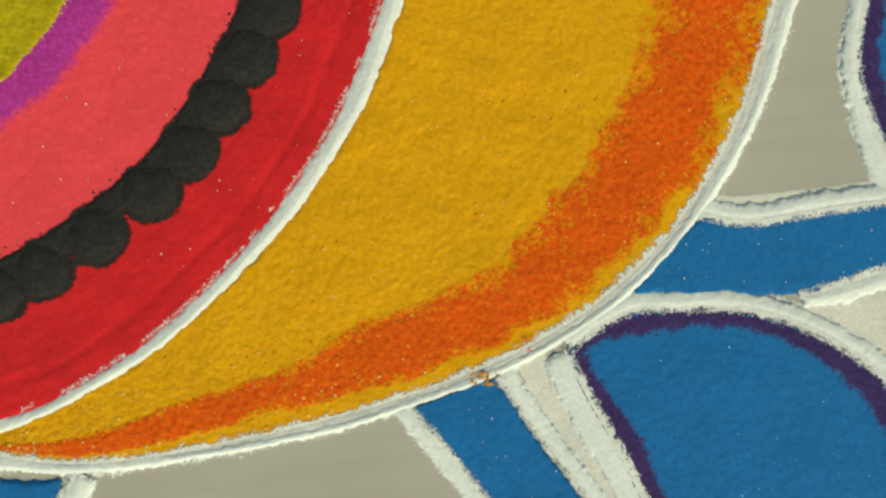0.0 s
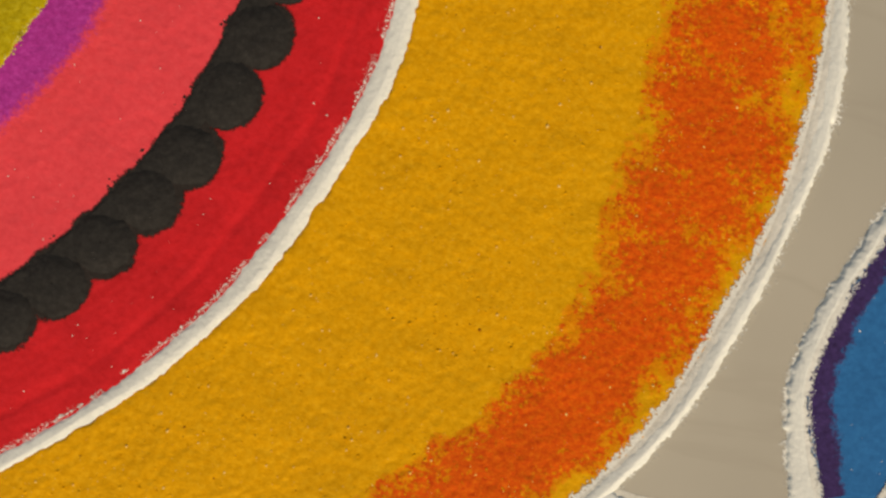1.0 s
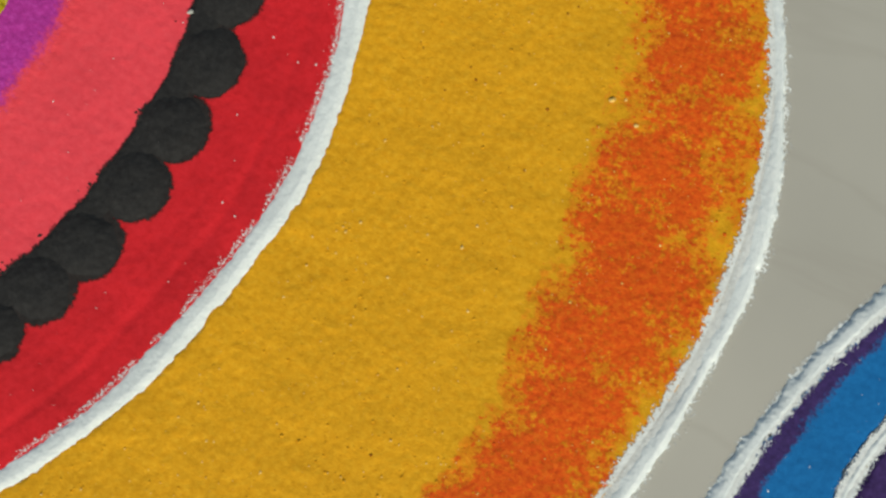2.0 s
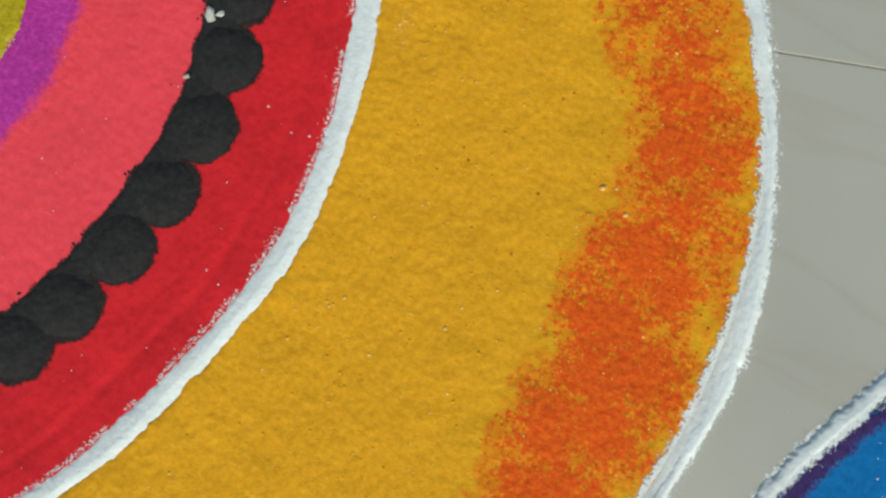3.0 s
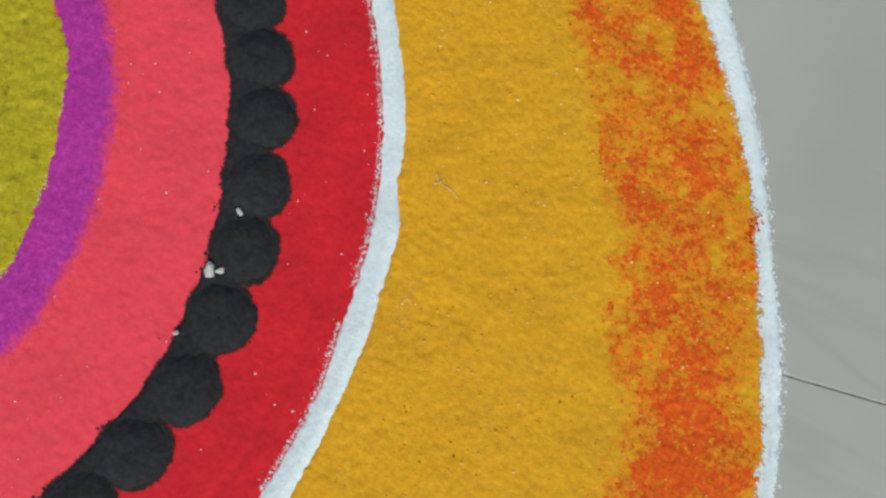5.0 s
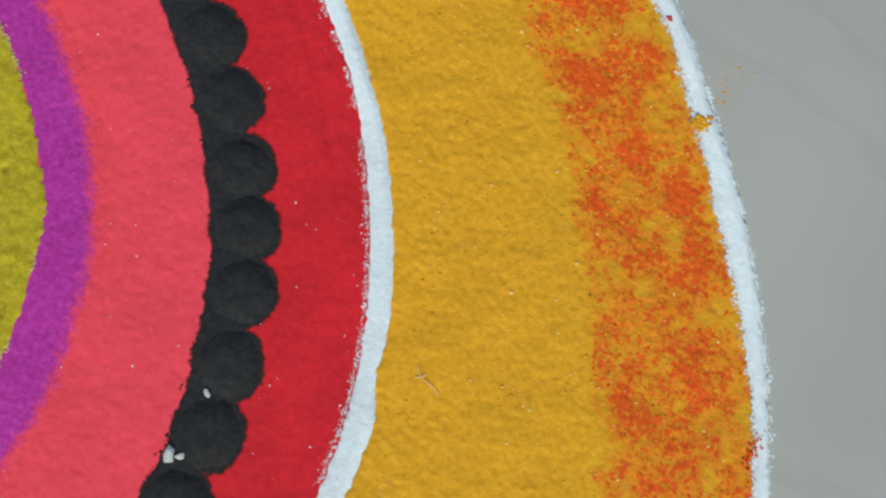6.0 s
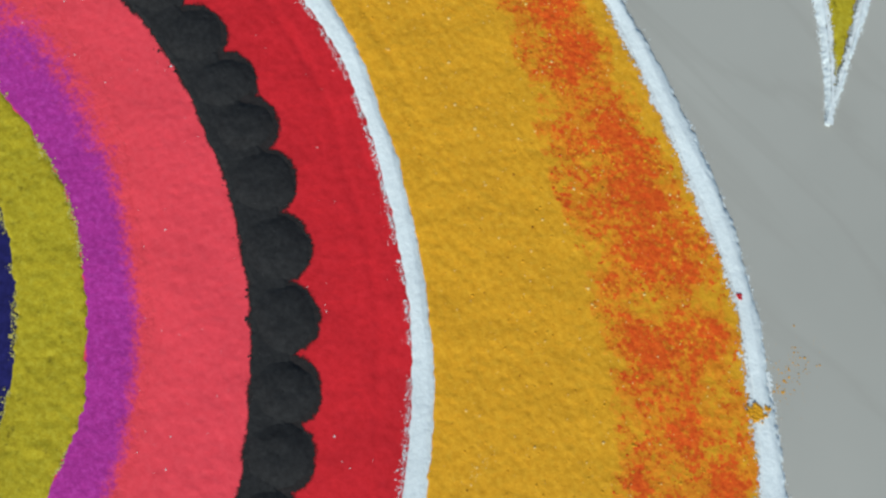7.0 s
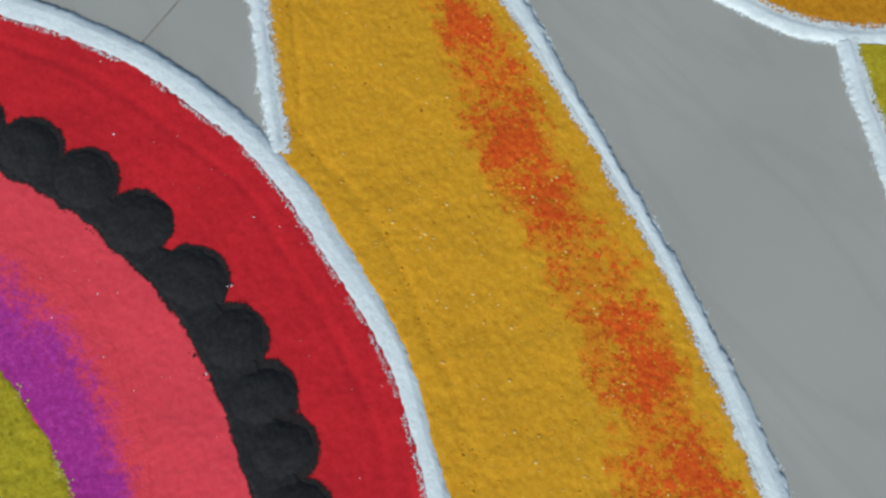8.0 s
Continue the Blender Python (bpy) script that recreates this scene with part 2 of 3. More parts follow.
YELLOWS = (0.705, 0.338, 0.016), (0.61, 0.270, 0.010), (0.78, 0.410, 0.028)
AMBERS = (0.70, 0.225, 0.011), (0.57, 0.140, 0.008), (0.80, 0.34, 0.024)
EMBERS = (0.60, 0.105, 0.008), (0.42, 0.060, 0.006), (0.70, 0.17, 0.012)
REDS = (0.615, 0.0165, 0.027), (0.54, 0.012, 0.020), (0.66, 0.022, 0.035)
PINKS = (0.80, 0.062, 0.088), (0.75, 0.051, 0.074), (0.83, 0.078, 0.104)
BLUES = (0.004, 0.139, 0.40), (0.003, 0.115, 0.34), (0.008, 0.168, 0.45)
YELLOW = powder("yellow_powder", *YELLOWS, speck=0.045, grain=0.9)
PALE = powder("pale_yellow_grain", (0.82, 0.54, 0.15), (0.74, 0.42, 0.08), (0.86, 0.68, 0.34))
ORANGE = powder("orange_powder", (0.71, 0.094, 0.009), (0.55, 0.045, 0.006), (0.76, 0.165, 0.015), speck=0.045, grain=1.1, sparse=5.2, fine=620, soft=0.36, beds=[(YELLOWS,), (AMBERS, 1.3, 1.05, 3.2, 560), (EMBERS, 1.0, -0.25, 6.0, 820)])
EMBER = powder("orange_crumbs", (0.68, 0.085, 0.008), (0.50, 0.045, 0.006), (0.74, 0.15, 0.014))
HONEY = powder("honey_powder", (0.70, 0.30, 0.018), (0.60, 0.23, 0.014), (0.78, 0.40, 0.03))
UMBER = powder("brown_flecks", (0.34, 0.12, 0.008), (0.22, 0.07, 0.006), (0.45, 0.18, 0.012))
RED = powder("red_powder", *REDS, grain=0.6, cloudy=0.16)
PINK = powder("pink_powder", *PINKS, grain=0.5, cloudy=0.07)
PURPLE = powder("purple_powder", (0.39, 0.030, 0.27), (0.29, 0.018, 0.19), (0.49, 0.055, 0.37), speck=0.045)
PLUM = powder("purple_rubbed_into_pink", (0.425, 0.031, 0.285), (0.33, 0.021, 0.215), (0.53, 0.06, 0.39), cloudy=0.07, soft=0.8, sparse=2.2, beds=[(PINKS,)])
OLIVE = powder("olive_powder", (0.455, 0.355, 0.016), (0.335, 0.25, 0.010), (0.54, 0.45, 0.04), spot=0.0, cloudy=0.16)
NAVY = powder("navy_powder", (0.014, 0.013, 0.10), (0.009, 0.008, 0.06), (0.022, 0.02, 0.14), grain=0.6)
BLUE = powder("blue_powder", *BLUES, speck=0.035, grain=0.7)
VIOLET = powder("dark_violet_powder", (0.045, 0.022, 0.11), (0.03, 0.014, 0.07), (0.07, 0.035, 0.16))
RIM = powder("violet_sprinkled_on_blue", (0.042, 0.024, 0.115), (0.028, 0.014, 0.07), (0.065, 0.035, 0.16), sparse=2.2, beds=[(BLUES,)])
BLACK = powder("black_powder", (0.0215, 0.021, 0.022), (0.014, 0.013, 0.014), (0.033, 0.032, 0.033), speck=0.03, grain=0.7)
WHITE = powder("white_powder", (0.735, 0.782, 0.80), (0.655, 0.705, 0.725), (0.79, 0.83, 0.845), grain=1.0)

WASH = powder("rubbed_white_powder", (0.67, 0.67, 0.64), (0.58, 0.57, 0.54), (0.74, 0.75, 0.73))
LIME = powder("pale_olive_powder", (0.55, 0.47, 0.12), (0.45, 0.38, 0.06), (0.66, 0.60, 0.25))
SOOT = powder("black_thinning_out", (0.024, 0.020, 0.020), (0.015, 0.012, 0.012), (0.036, 0.030, 0.030), sparse=2.0)
DUST = powder("thin_white_powder", (0.64, 0.655, 0.655), (0.55, 0.565, 0.565), (0.73, 0.745, 0.75))
VEIL = powder("white_dust_on_tile", (0.72, 0.745, 0.75), (0.63, 0.65, 0.655), (0.78, 0.80, 0.81), sparse=3.4, fine=1100, soft=0.32)



def stone(name, color, veins):
    """Polished vitrified tile: cloudy body, faint veins, soft sheen."""
    mat = bpy.data.materials.new(name)
    mat.use_nodes = True
    nt = mat.node_tree
    bsdf = nt.nodes["Principled BSDF"]
    bsdf.inputs["Roughness"].default_value = 0.5
    bsdf.inputs["Specular IOR Level"].default_value = 0.3
    geo = nt.nodes.new("ShaderNodeNewGeometry")
    cloud = nt.nodes.new("ShaderNodeTexNoise")
    cloud.inputs["Scale"].default_value = 9
    cloud.inputs["Detail"].default_value = 6
    nt.links.new(geo.outputs["Position"], cloud.inputs["Vector"])
    r = nt.nodes.new("ShaderNodeValToRGB")
    r.color_ramp.elements[0].position, r.color_ramp.elements[1].position = 0.3, 0.7
    r.color_ramp.elements[0].color = (*(c * 0.90 for c in color), 1)
    r.color_ramp.elements[1].color = (*(c * 1.06 for c in color), 1)
    nt.links.new(cloud.outputs["Fac"], r.inputs["Fac"])
    turn = nt.nodes.new("ShaderNodeMapping")
    turn.inputs["Rotation"].default_value = (0, 0, radians(-18))
    turn.inputs["Scale"].default_value = (5, 22, 1)
    nt.links.new(geo.outputs["Position"], turn.inputs["Vector"])
    vein = nt.nodes.new("ShaderNodeTexNoise")
    vein.inputs["Scale"].default_value = 1.0
    vein.inputs["Detail"].default_value = 5
    vein.inputs["Distortion"].default_value = 0.6
    nt.links.new(turn.outputs["Vector"], vein.inputs["Vector"])
    v = nt.nodes.new("ShaderNodeValToRGB")
    for at, c in ((0.47, 0.0), (0.505, 1.0), (0.54, 0.0)):
        e = v.color_ramp.elements.new(at)
        e.color = (c, c, c, 1)
    v.color_ramp.elements[0].color = (0, 0, 0, 1)
    v.color_ramp.elements[-1].color = (0, 0, 0, 1)
    nt.links.new(vein.outputs["Fac"], v.inputs["Fac"])
    scale = nt.nodes.new("ShaderNodeMath")
    scale.operation = 'MULTIPLY'
    scale.inputs[1].default_value = 0.26
    nt.links.new(v.outputs["Color"], scale.inputs[0])
    m = nt.nodes.new("ShaderNodeMix")
    m.data_type = 'RGBA'
    nt.links.new(scale.outputs[0], m.inputs["Factor"])
    nt.links.new(r.outputs["Color"], m.inputs["A"])
    m.inputs["B"].default_value = (*veins, 1)
    nt.links.new(m.outputs["Result"], bsdf.inputs["Base Color"])
    return mat


TILE = stone("vitrified_tile", (0.405, 0.388, 0.350), (0.33, 0.305, 0.27))
GROUT = powder("grout", (0.30, 0.265, 0.22), (0.20, 0.17, 0.14), (0.38, 0.35, 0.31))

# ------------------------------------------------------------------ floor
bm = bmesh.new()
bmesh.ops.create_cube(bm, size=1, matrix=Matrix.Translation((0, 0, -0.0153)) @ Matrix.Diagonal((60, 60, 0.03, 1)))
me = bpy.data.meshes.new("floor")
bm.to_mesh(me)
me.materials.append(GROUT)
floor = tagged(new("floor", me), "tiled floor of grey-beige vitrified tiles with thin dark joints", "floor", kind="structure")

SIZE, GAP, TURN = 0.60, 0.0006, 15.0
bm = bmesh.new()
bmesh.ops.create_cube(bm, size=1, matrix=Matrix.Diagonal((SIZE - GAP, SIZE - GAP, 0.008, 1)))
bmesh.ops.bevel(bm, geom=[e for e in bm.edges if all(v.co.z > 0 for v in e.verts)], offset=0.00015, segments=1, affect='EDGES')
tile_mesh = bpy.data.meshes.new("tile")
bm.to_mesh(tile_mesh)
tile_mesh.materials.append(TILE)
turn = Matrix.Rotation(radians(TURN), 4, 'Z')
# the crossing of the two joints that show, from one point on each
ux, uy = Vector((math.cos(radians(TURN)), math.sin(radians(TURN)), 0)), Vector((-math.sin(radians(TURN)), math.cos(radians(TURN)), 0))
corner = ux * Vector((-0.074, 0.210, 0)).dot(ux) + uy * Vector((0.340, 0.1013, 0)).dot(uy)
for i in range(-7, 8):
    for j in range(-7, 8):
        at = corner + ux * (i + 0.5) * SIZE + uy * (j + 0.5) * SIZE
        tile = new("tile", tile_mesh)
        tile.parent = floor
        tile.matrix_basis = Matrix.Translation((at.x, at.y, -0.004)) @ turn

# ------------------------------------------------------------------ the round medallion
ALL = np.linspace(-180, 180, 2100, endpoint=False)
W1I = [206.8, 205.9, 205.0, 203.8, 203.4, 202.9, 203.7, 202.8, 202.6, 204.1, 205.1, 205.3, 205.4, 203.1, 204.1, 203.9, 203.1, 202.0, 201.0, 200.8, 199.2, 198.9, 199.4, 200.4, 199.6, 199.5, 201.4, 203.1, 201.8, 203.6, 203.0, 202.6]
W1O = [211.8, 210.8, 210.5, 209.9, 209.5, 210.3, 210.2, 211.0, 210.6, 211.5, 213.9, 213.3, 212.8, 212.5, 212.6, 211.5, 211.2, 210.0, 209.2, 207.3, 206.6, 205.9, 206.1, 207.7, 208.4, 208.6, 210.5, 210.5, 211.2, 212.0, 211.7, 212.3]
BLK = [159.0, 159.0, 159.2, 160.4, 159.9, 159.4, 159.8, 160.3, 160.5, 161.1, 162.7, 162.2, 161.6, 160.9, 159.2, 159.2, 157.5, 156.3, 155.5, 155.3, 154.5, 154.5, 153.9, 155.2, 155.9, 156.7, 155.5, 156.8, 156.4, 156.1]
PUR = [120.9, 122.0, 121.6, 121.7, 122.4, 121.5, 122.6, 123.0, 124.2, 124.6, 124.7, 124.6, 123.9, 123.7, 123.3, 123.0, 122.4, 121.5, 121.8, 121.6, 121.2, 122.7, 123.9, 125.7, 127.0, 127.5, 128.0, 127.6]
OLI = [109.3, 108.7, 108.7, 108.3, 108.6, 107.6, 107.6, 108.3, 109.8, 109.9, 109.3, 109.4, 108.9, 109.6, 110.0, 109.4, 108.3, 108.4, 108.6, 109.0, 109.3, 108.9, 109.2, 109.3, 109.8]
NAV = [87.4, 86.6, 86.5, 86.5, 86.9, 87.8, 88.8, 89.6, 90.0, 90.4, 89.9, 90.2, 90.1, 89.3, 89.8, 89.7, 90.5, 91.1, 92.0, 92.0]


def w1i(a): return ring(-66, W1I, 203, a)
def w1o(a): return ring(-66, W1O, 210, a) + 0.0014 * np.exp(-((np.asarray(a) - 19.8) / 1.4) ** 2) - 0.0012 * np.exp(-((np.asarray(a) - 24.0) / 1.8) ** 2) + 0.0008
def blk(a): return ring(-60, BLK, 158, a)
def pur(a): return ring(-54, PUR, 124, a)
def oli(a): return ring(-48, OLI, 109, a)
def nav(a): return ring(-30, NAV, 89, a)


medallion = motif("powder_medallion", 0, 0, "round rangoli medallion of red, pink, purple, olive and navy powder rings")
fill("pink_ring", polar(pur(ALL) - 0.006, ALL), polar(blk(ALL) + 0.006, ALL), 0.0014, PINK, medallion, "salmon pink powder ring", wrap=True)


def red_groove(p, u, w):
    r = np.hypot(p[..., 0], p[..., 1])
    a = np.degrees(np.arctan2(p[..., 1], p[..., 0]))
    d = r - (w1i(a) - 0.0085) - 0.0012 * vn(p, 0.02, 4)
    return -0.00032 * np.exp(-(d / 0.0016) ** 2) + 0.00006 * vn(np.stack([r * 9, a * 0.003], axis=-1), 0.012, 20)


fill("red_ring", polar(blk(ALL) + 0.004, ALL), polar(w1i(ALL) + 0.0022, ALL), 0.0014, RED, medallion, "crimson red powder ring", wrap=True, extra=red_groove)


def purple_field(p, u, w):
    r = np.hypot(p[..., 0], p[..., 1])
    a = np.degrees(np.arctan2(p[..., 1], p[..., 0]))
    soft = 0.0020 + 0.0035 * smooth(a, 60, 95)
    return (pur(a) - r) / soft + 0.35 * vn(p, 0.003, 22) + 0.45 * vn(p, 0.009, 23)


def purple_cover(p, u, w):
    r = np.hypot(p[..., 0], p[..., 1])
    a = np.degrees(np.arctan2(p[..., 1], p[..., 0]))
    return np.minimum(0.6 * (purple_field(p, u, w) + 0.2), (r - oli(a) - 0.0002) / 0.0006 + 0.5 * vn(p, 0.0014, 27))


sprinkle("purple_ring", polar(oli(ALL) - 0.002, ALL), polar(pur(ALL) + 0.012, ALL), 0.00152, purple_cover, PLUM, medallion, "magenta purple powder ring rubbed softly into the pink", wrap=True)
fill("purple_bed", polar(oli(ALL) - 0.005, ALL), polar(pur(ALL) - 0.003, ALL), 0.0013, PURPLE, medallion, wrap=True)


def olive_lumps(p, u, w):
    return 0.00025 + 0.00022 * vn(p, 0.0025, 24)


fill("olive_ring", polar(nav(ALL) - 0.001, ALL), polar(oli(ALL) + 0.0014, ALL), 0.0016, OLIVE, medallion, "olive green powder ring with dark specks", wrap=True, extra=olive_lumps)
fill("navy_disc", polar(np.full(700, 0.001), ALL[::3]), polar(nav(ALL[::3]) + 0.0015, ALL[::3]), 0.0013, NAVY, medallion, "dark navy powder centre", res=0.0016, wrap=True)


def black_field(p, u, w):
    r = np.hypot(p[..., 0], p[..., 1])
    a = np.degrees(np.arctan2(p[..., 1], p[..., 0]))
    edge = np.minimum(r - blk(a), blk(a) + 0.0085 + 0.0022 * smooth(a, -5, 20) + 0.0024 * smooth(a, 45, 65) - 0.0036 * smooth(a, 80, 92) - r)
    return edge / 0.0006 + 0.9 * vn(p, 0.0013, 25) + 0.7 * vn(p, 0.004, 26)


DOT_ANGLE = [-65.4, -59.9, -52.7, -45.0, -38.7, -32.5, -26.4, -20.3, -13.0, -6.2, 1.1, 8.4, 15.4, 21.9, 28.8, 35.2, 41.2, 48.5, 55.8, 63.1, 69.6, 75.1, 81.5, 89.1, 97.6, 105.3, 112.4]
DOT_ANGLE += [119.6 + k * (294.6 - 6.7 - 119.6) / 24 for k in range(25)]


def dot_line(a):
    """The radius on which the black dots were set."""
    return blk(a) + 0.0093 + 0.0017 * np.exp(-((np.asarray(a) - 71) / 9) ** 2)


def soot_field(p, u, w):
    r = np.hypot(p[..., 0], p[..., 1])
    a = np.degrees(np.arctan2(p[..., 1], p[..., 0]))
    c = dot_line(a)
    best = np.full(r.shape, -9.0)
    for d in DOT_ANGLE:
        da = np.radians((a - d + 180) % 360 - 180)
        best = np.maximum(best, 1 - np.hypot((r - c) / 0.0097, da * c / 0.0102))
    band = np.minimum((r - blk(a) + 0.0004) / 0.0011, (blk(a) + 0.010 - r) / 0.001)
    return np.maximum(best / 0.13 + 0.65, band) + 0.35 * vn(p, 0.0035, 29)


layer("black_ring", polar(blk(ALL) - 0.003, ALL), polar(blk(ALL) + 0.016, ALL), 0.0015, black_field, BLACK, medallion, "black powder ring", wrap=True, lift=0.0005)

sprinkle("soot_blend", polar(blk(ALL) - 0.004, ALL), polar(blk(ALL) + 0.0245, ALL), 0.00156, soot_field, SOOT, medallion, "black powder thinning out into red and pink", wrap=True)
rs = np.random.RandomState(3)
for k, a in enumerate(DOT_ANGLE):
    c = float(dot_line(a))
    prev, nxt = DOT_ANGLE[k - 1], DOT_ANGLE[(k + 1) % len(DOT_ANGLE)]
    half = min(abs((nxt - a + 180) % 360 - 180), abs((a - prev + 180) % 360 - 180)) / 2
    rt = max(0.0085, min(0.0112, radians(half) * c * 1.10))
    rr = 0.0101 + rs.uniform(-0.0006, 0.0006)
    th = np.linspace(0, 2 * math.pi, 80, endpoint=False)
    rho = np.linspace(0.02, 1.12, 22)
    wob = 1 + 0.03 * np.sin(2 * th + rs.uniform(0, 6)) + 0.02 * np.sin(3 * th + rs.uniform(0, 6))
    er, et = np.array([math.cos(radians(a)), math.sin(radians(a))]), np.array([-math.sin(radians(a)), math.cos(radians(a))])
    p = er * c + (np.cos(th) * wob)[:, None, None] * rho[None, :, None] * rr * er + (np.sin(th) * wob)[:, None, None] * rho[None, :, None] * rt * et
    q = rho[None, :] + 0.035 * vn(p, 0.0011, 30) + 0.045 * vn(p, 0.0035, 31)
    z = 0.0012 + 0.0026 * (1 - np.clip(q, 0, 1.15) ** 2.2) - 0.0005 * np.exp(-(rho[None, :] / 0.3) ** 2) + relief(p) * 0.7
    piece("black_dot", grid_mesh("black_dot", p, z, wrap=True), BLACK, medallion)



ridge("white_outline", polar(w1i(ALL), ALL), polar(w1o(ALL), ALL), 0.0021, WHITE, medallion, "white powder outline", wrap=True, seed=0, lean=0.6)

# ------------------------------------------------------------------ the yellow crescent
crescent = motif("powder_crescent", 0.27, 0, "broad yellow rangoli crescent shaded with orange, edged in white")
YI = [214.0, 227.6, 237.3, 247.8, 260.8, 276.4, 293.7, 309.1, 320.1, 326.5, 328.8, 332.6, 334.5, 334.5, 331.8, 324.6, 319.3, 313.4, 306.4, 302.5, 300.5, 294.6, 290.5, 288.3, 288.1, 288.6, 291.9, 297.8, 305, 313, 322, 330]
YO = [221.8, 233.2, 243.0, 253.9, 268.5, 283.2, 300.9, 316.8, 326.6, 334.6, 337.8, 340.5, 344.8, 342.5, 336.8, 330.4, 323.2, 319.0, 314.5, 309.4, 306.8, 302.6, 298.0, 294.8, 293.1, 293.1, 296.4, 305.6, 312, 320, 329, 337]
SPAN = np.linspace(-76, 112, 1150)
knots = np.arange(-72, 115, 6)


def soft_interp(a, ks, vs):
    return sum(np.interp(np.asarray(a) + d, ks, vs) for d in (-1.8, -0.9, 0, 0.9, 1.8)) / 5000


def yi(a): return soft_interp(a, np.concatenate([[-84], knots]), np.concatenate([[206], YI])) - 0.0014 * smooth(np.asarray(a), 12, 20)
def yo(a): return soft_interp(a, np.concatenate([[-84], knots]), np.concatenate([[212], YO]))


def yellow_in(a):
    """Inner edge of the yellow: along the medallion, then leaving it."""
    return np.maximum(w1o(a), np.interp(a, [92, 94.5, 99, 103.2, 108, 112], [0.20, 0.2147, 0.2307, 0.2484, 0.272, 0.292]))


def yellow_sweep(p, u, w):
    a = np.degrees(np.arctan2(p[..., 1], p[..., 0]))
    line = np.exp(-((u * w - 0.010 - 0.002 * vn(p, 0.02, 33)) / 0.002) ** 2) * smooth(a, 55, 75)
    waves = vn(np.stack([a * 0.004, u * w * 0.35], axis=-1), 0.006, 34)
    return -0.0004 * line + 0.00018 * waves + grit(p)


inner_rail, outer_rail = polar(yellow_in(SPAN) - 0.0022, SPAN), polar(np.maximum(yi(SPAN) + 0.0022, yellow_in(SPAN) - 0.001), SPAN)
fill("yellow_fill", inner_rail, outer_rail, 0.0016, YELLOW, crescent, "golden yellow powder", extra=yellow_sweep)


def orange_field(p):
    r = np.hypot(p[..., 0], p[..., 1])
    a = np.degrees(np.arctan2(p[..., 1], p[..., 0]))
    lo, hi = yellow_in(a), yi(a)
    v = (r - lo) / np.maximum(hi - lo, 0.003) + 0.03 * vn(p, 0.012, 41) + 0.02 * vn(p, 0.004, 42)
    rise = np.interp(a, [-76, -65, -57, -49, -41, -34, -20, -13, -8, 3, 10, 24, 34, 43, 59, 65, 85, 90, 94, 112], [0.5, 0.54, 0.53, 0.61, 0.58, 0.66, 0.68, 0.68, 0.61, 0.60, 0.62, 0.58, 0.53, 0.56, 0.53, 0.58, 0.57, 0.66, 0.73, 0.7])
    fall = np.interp(a, [-76, -65, -51, -44, -33, -20, -12, 10, 17, 30, 43, 58, 65, 81, 90, 112], [0.95, 0.92, 0.86, 0.92, 0.96, 0.98, 1.0, 1.02, 0.99, 1.03, 1.01, 0.97, 0.93, 0.92, 0.96, 0.96])
    bump = smooth(v, rise - 0.07, rise + 0.11) * (1 - smooth(v, fall - 0.10, fall + 0.06))
    heap = np.zeros(r.shape)
    for x, y, size in CLUMPS:
        d2 = ((p[..., 0] - x / 1000) ** 2 + (p[..., 1] - y / 1000) ** 2) / (size / 1000) ** 2
        heap = np.maximum(heap, np.exp(-d2 * 0.8))
    thick = np.interp(a, [-76, -35, -22, -12, 0, 12, 20, 50, 60, 75, 90, 112], [1.95, 1.75, 1.4, 0.98, 0.80, 0.70, 0.64, 0.64, 0.68, 0.70, 0.70, 0.6])
    rough = 0.30 * vn(p, 0.0022, 43) + 0.32 * vn(p, 0.0046, 44) + 0.26 * vn(p, 0.009, 45)
    return bump * (thick + 0.95 * heap) - 1.0 - 1.3 * (1 - smooth(bump, 0.0, 0.30)) + rough * (0.35 + 0.65 * smooth(a, -40, -15))


# heaps where the orange was dropped more thickly: place and size in millimetres
CLUMPS = [(306, 20, 11), (302, 1, 11), (311, -13, 12), (300, -33, 10), (312, -30, 9), (300, -72, 10), (307, -54, 9), (287, -97, 10), (297, -88, 8), (274, -117, 10), (293, 71, 7), (305, 69, 7), (302, 54, 7), (318, 56, 7), (314, 38, 7), (316, 13, 8), (305, -16, 9), (318, -10, 8), (276, 96, 6)]
CLUMPS += [(293, 85, 6), (253, 120, 4), (268, 137, 6), (250, 164, 6), (213, 163, 4), (141, 238, 8), (157, 230, 8), (172, 218, 8), (185, 220, 4), (191, 193, 7), (201, 212, 4), (215, 183, 5), (234, 180, 6), (-7, 285, 8), (33, 270, 9), (49, 260, 8), (31, 259, 6), (99, 253, 6), (112, 248, 8)]


SPAN2 = np.linspace(-75, 111, 1700)
p_in = yellow_in(SPAN2) + 0.36 * np.maximum(yi(SPAN2) - yellow_in(SPAN2), 0)


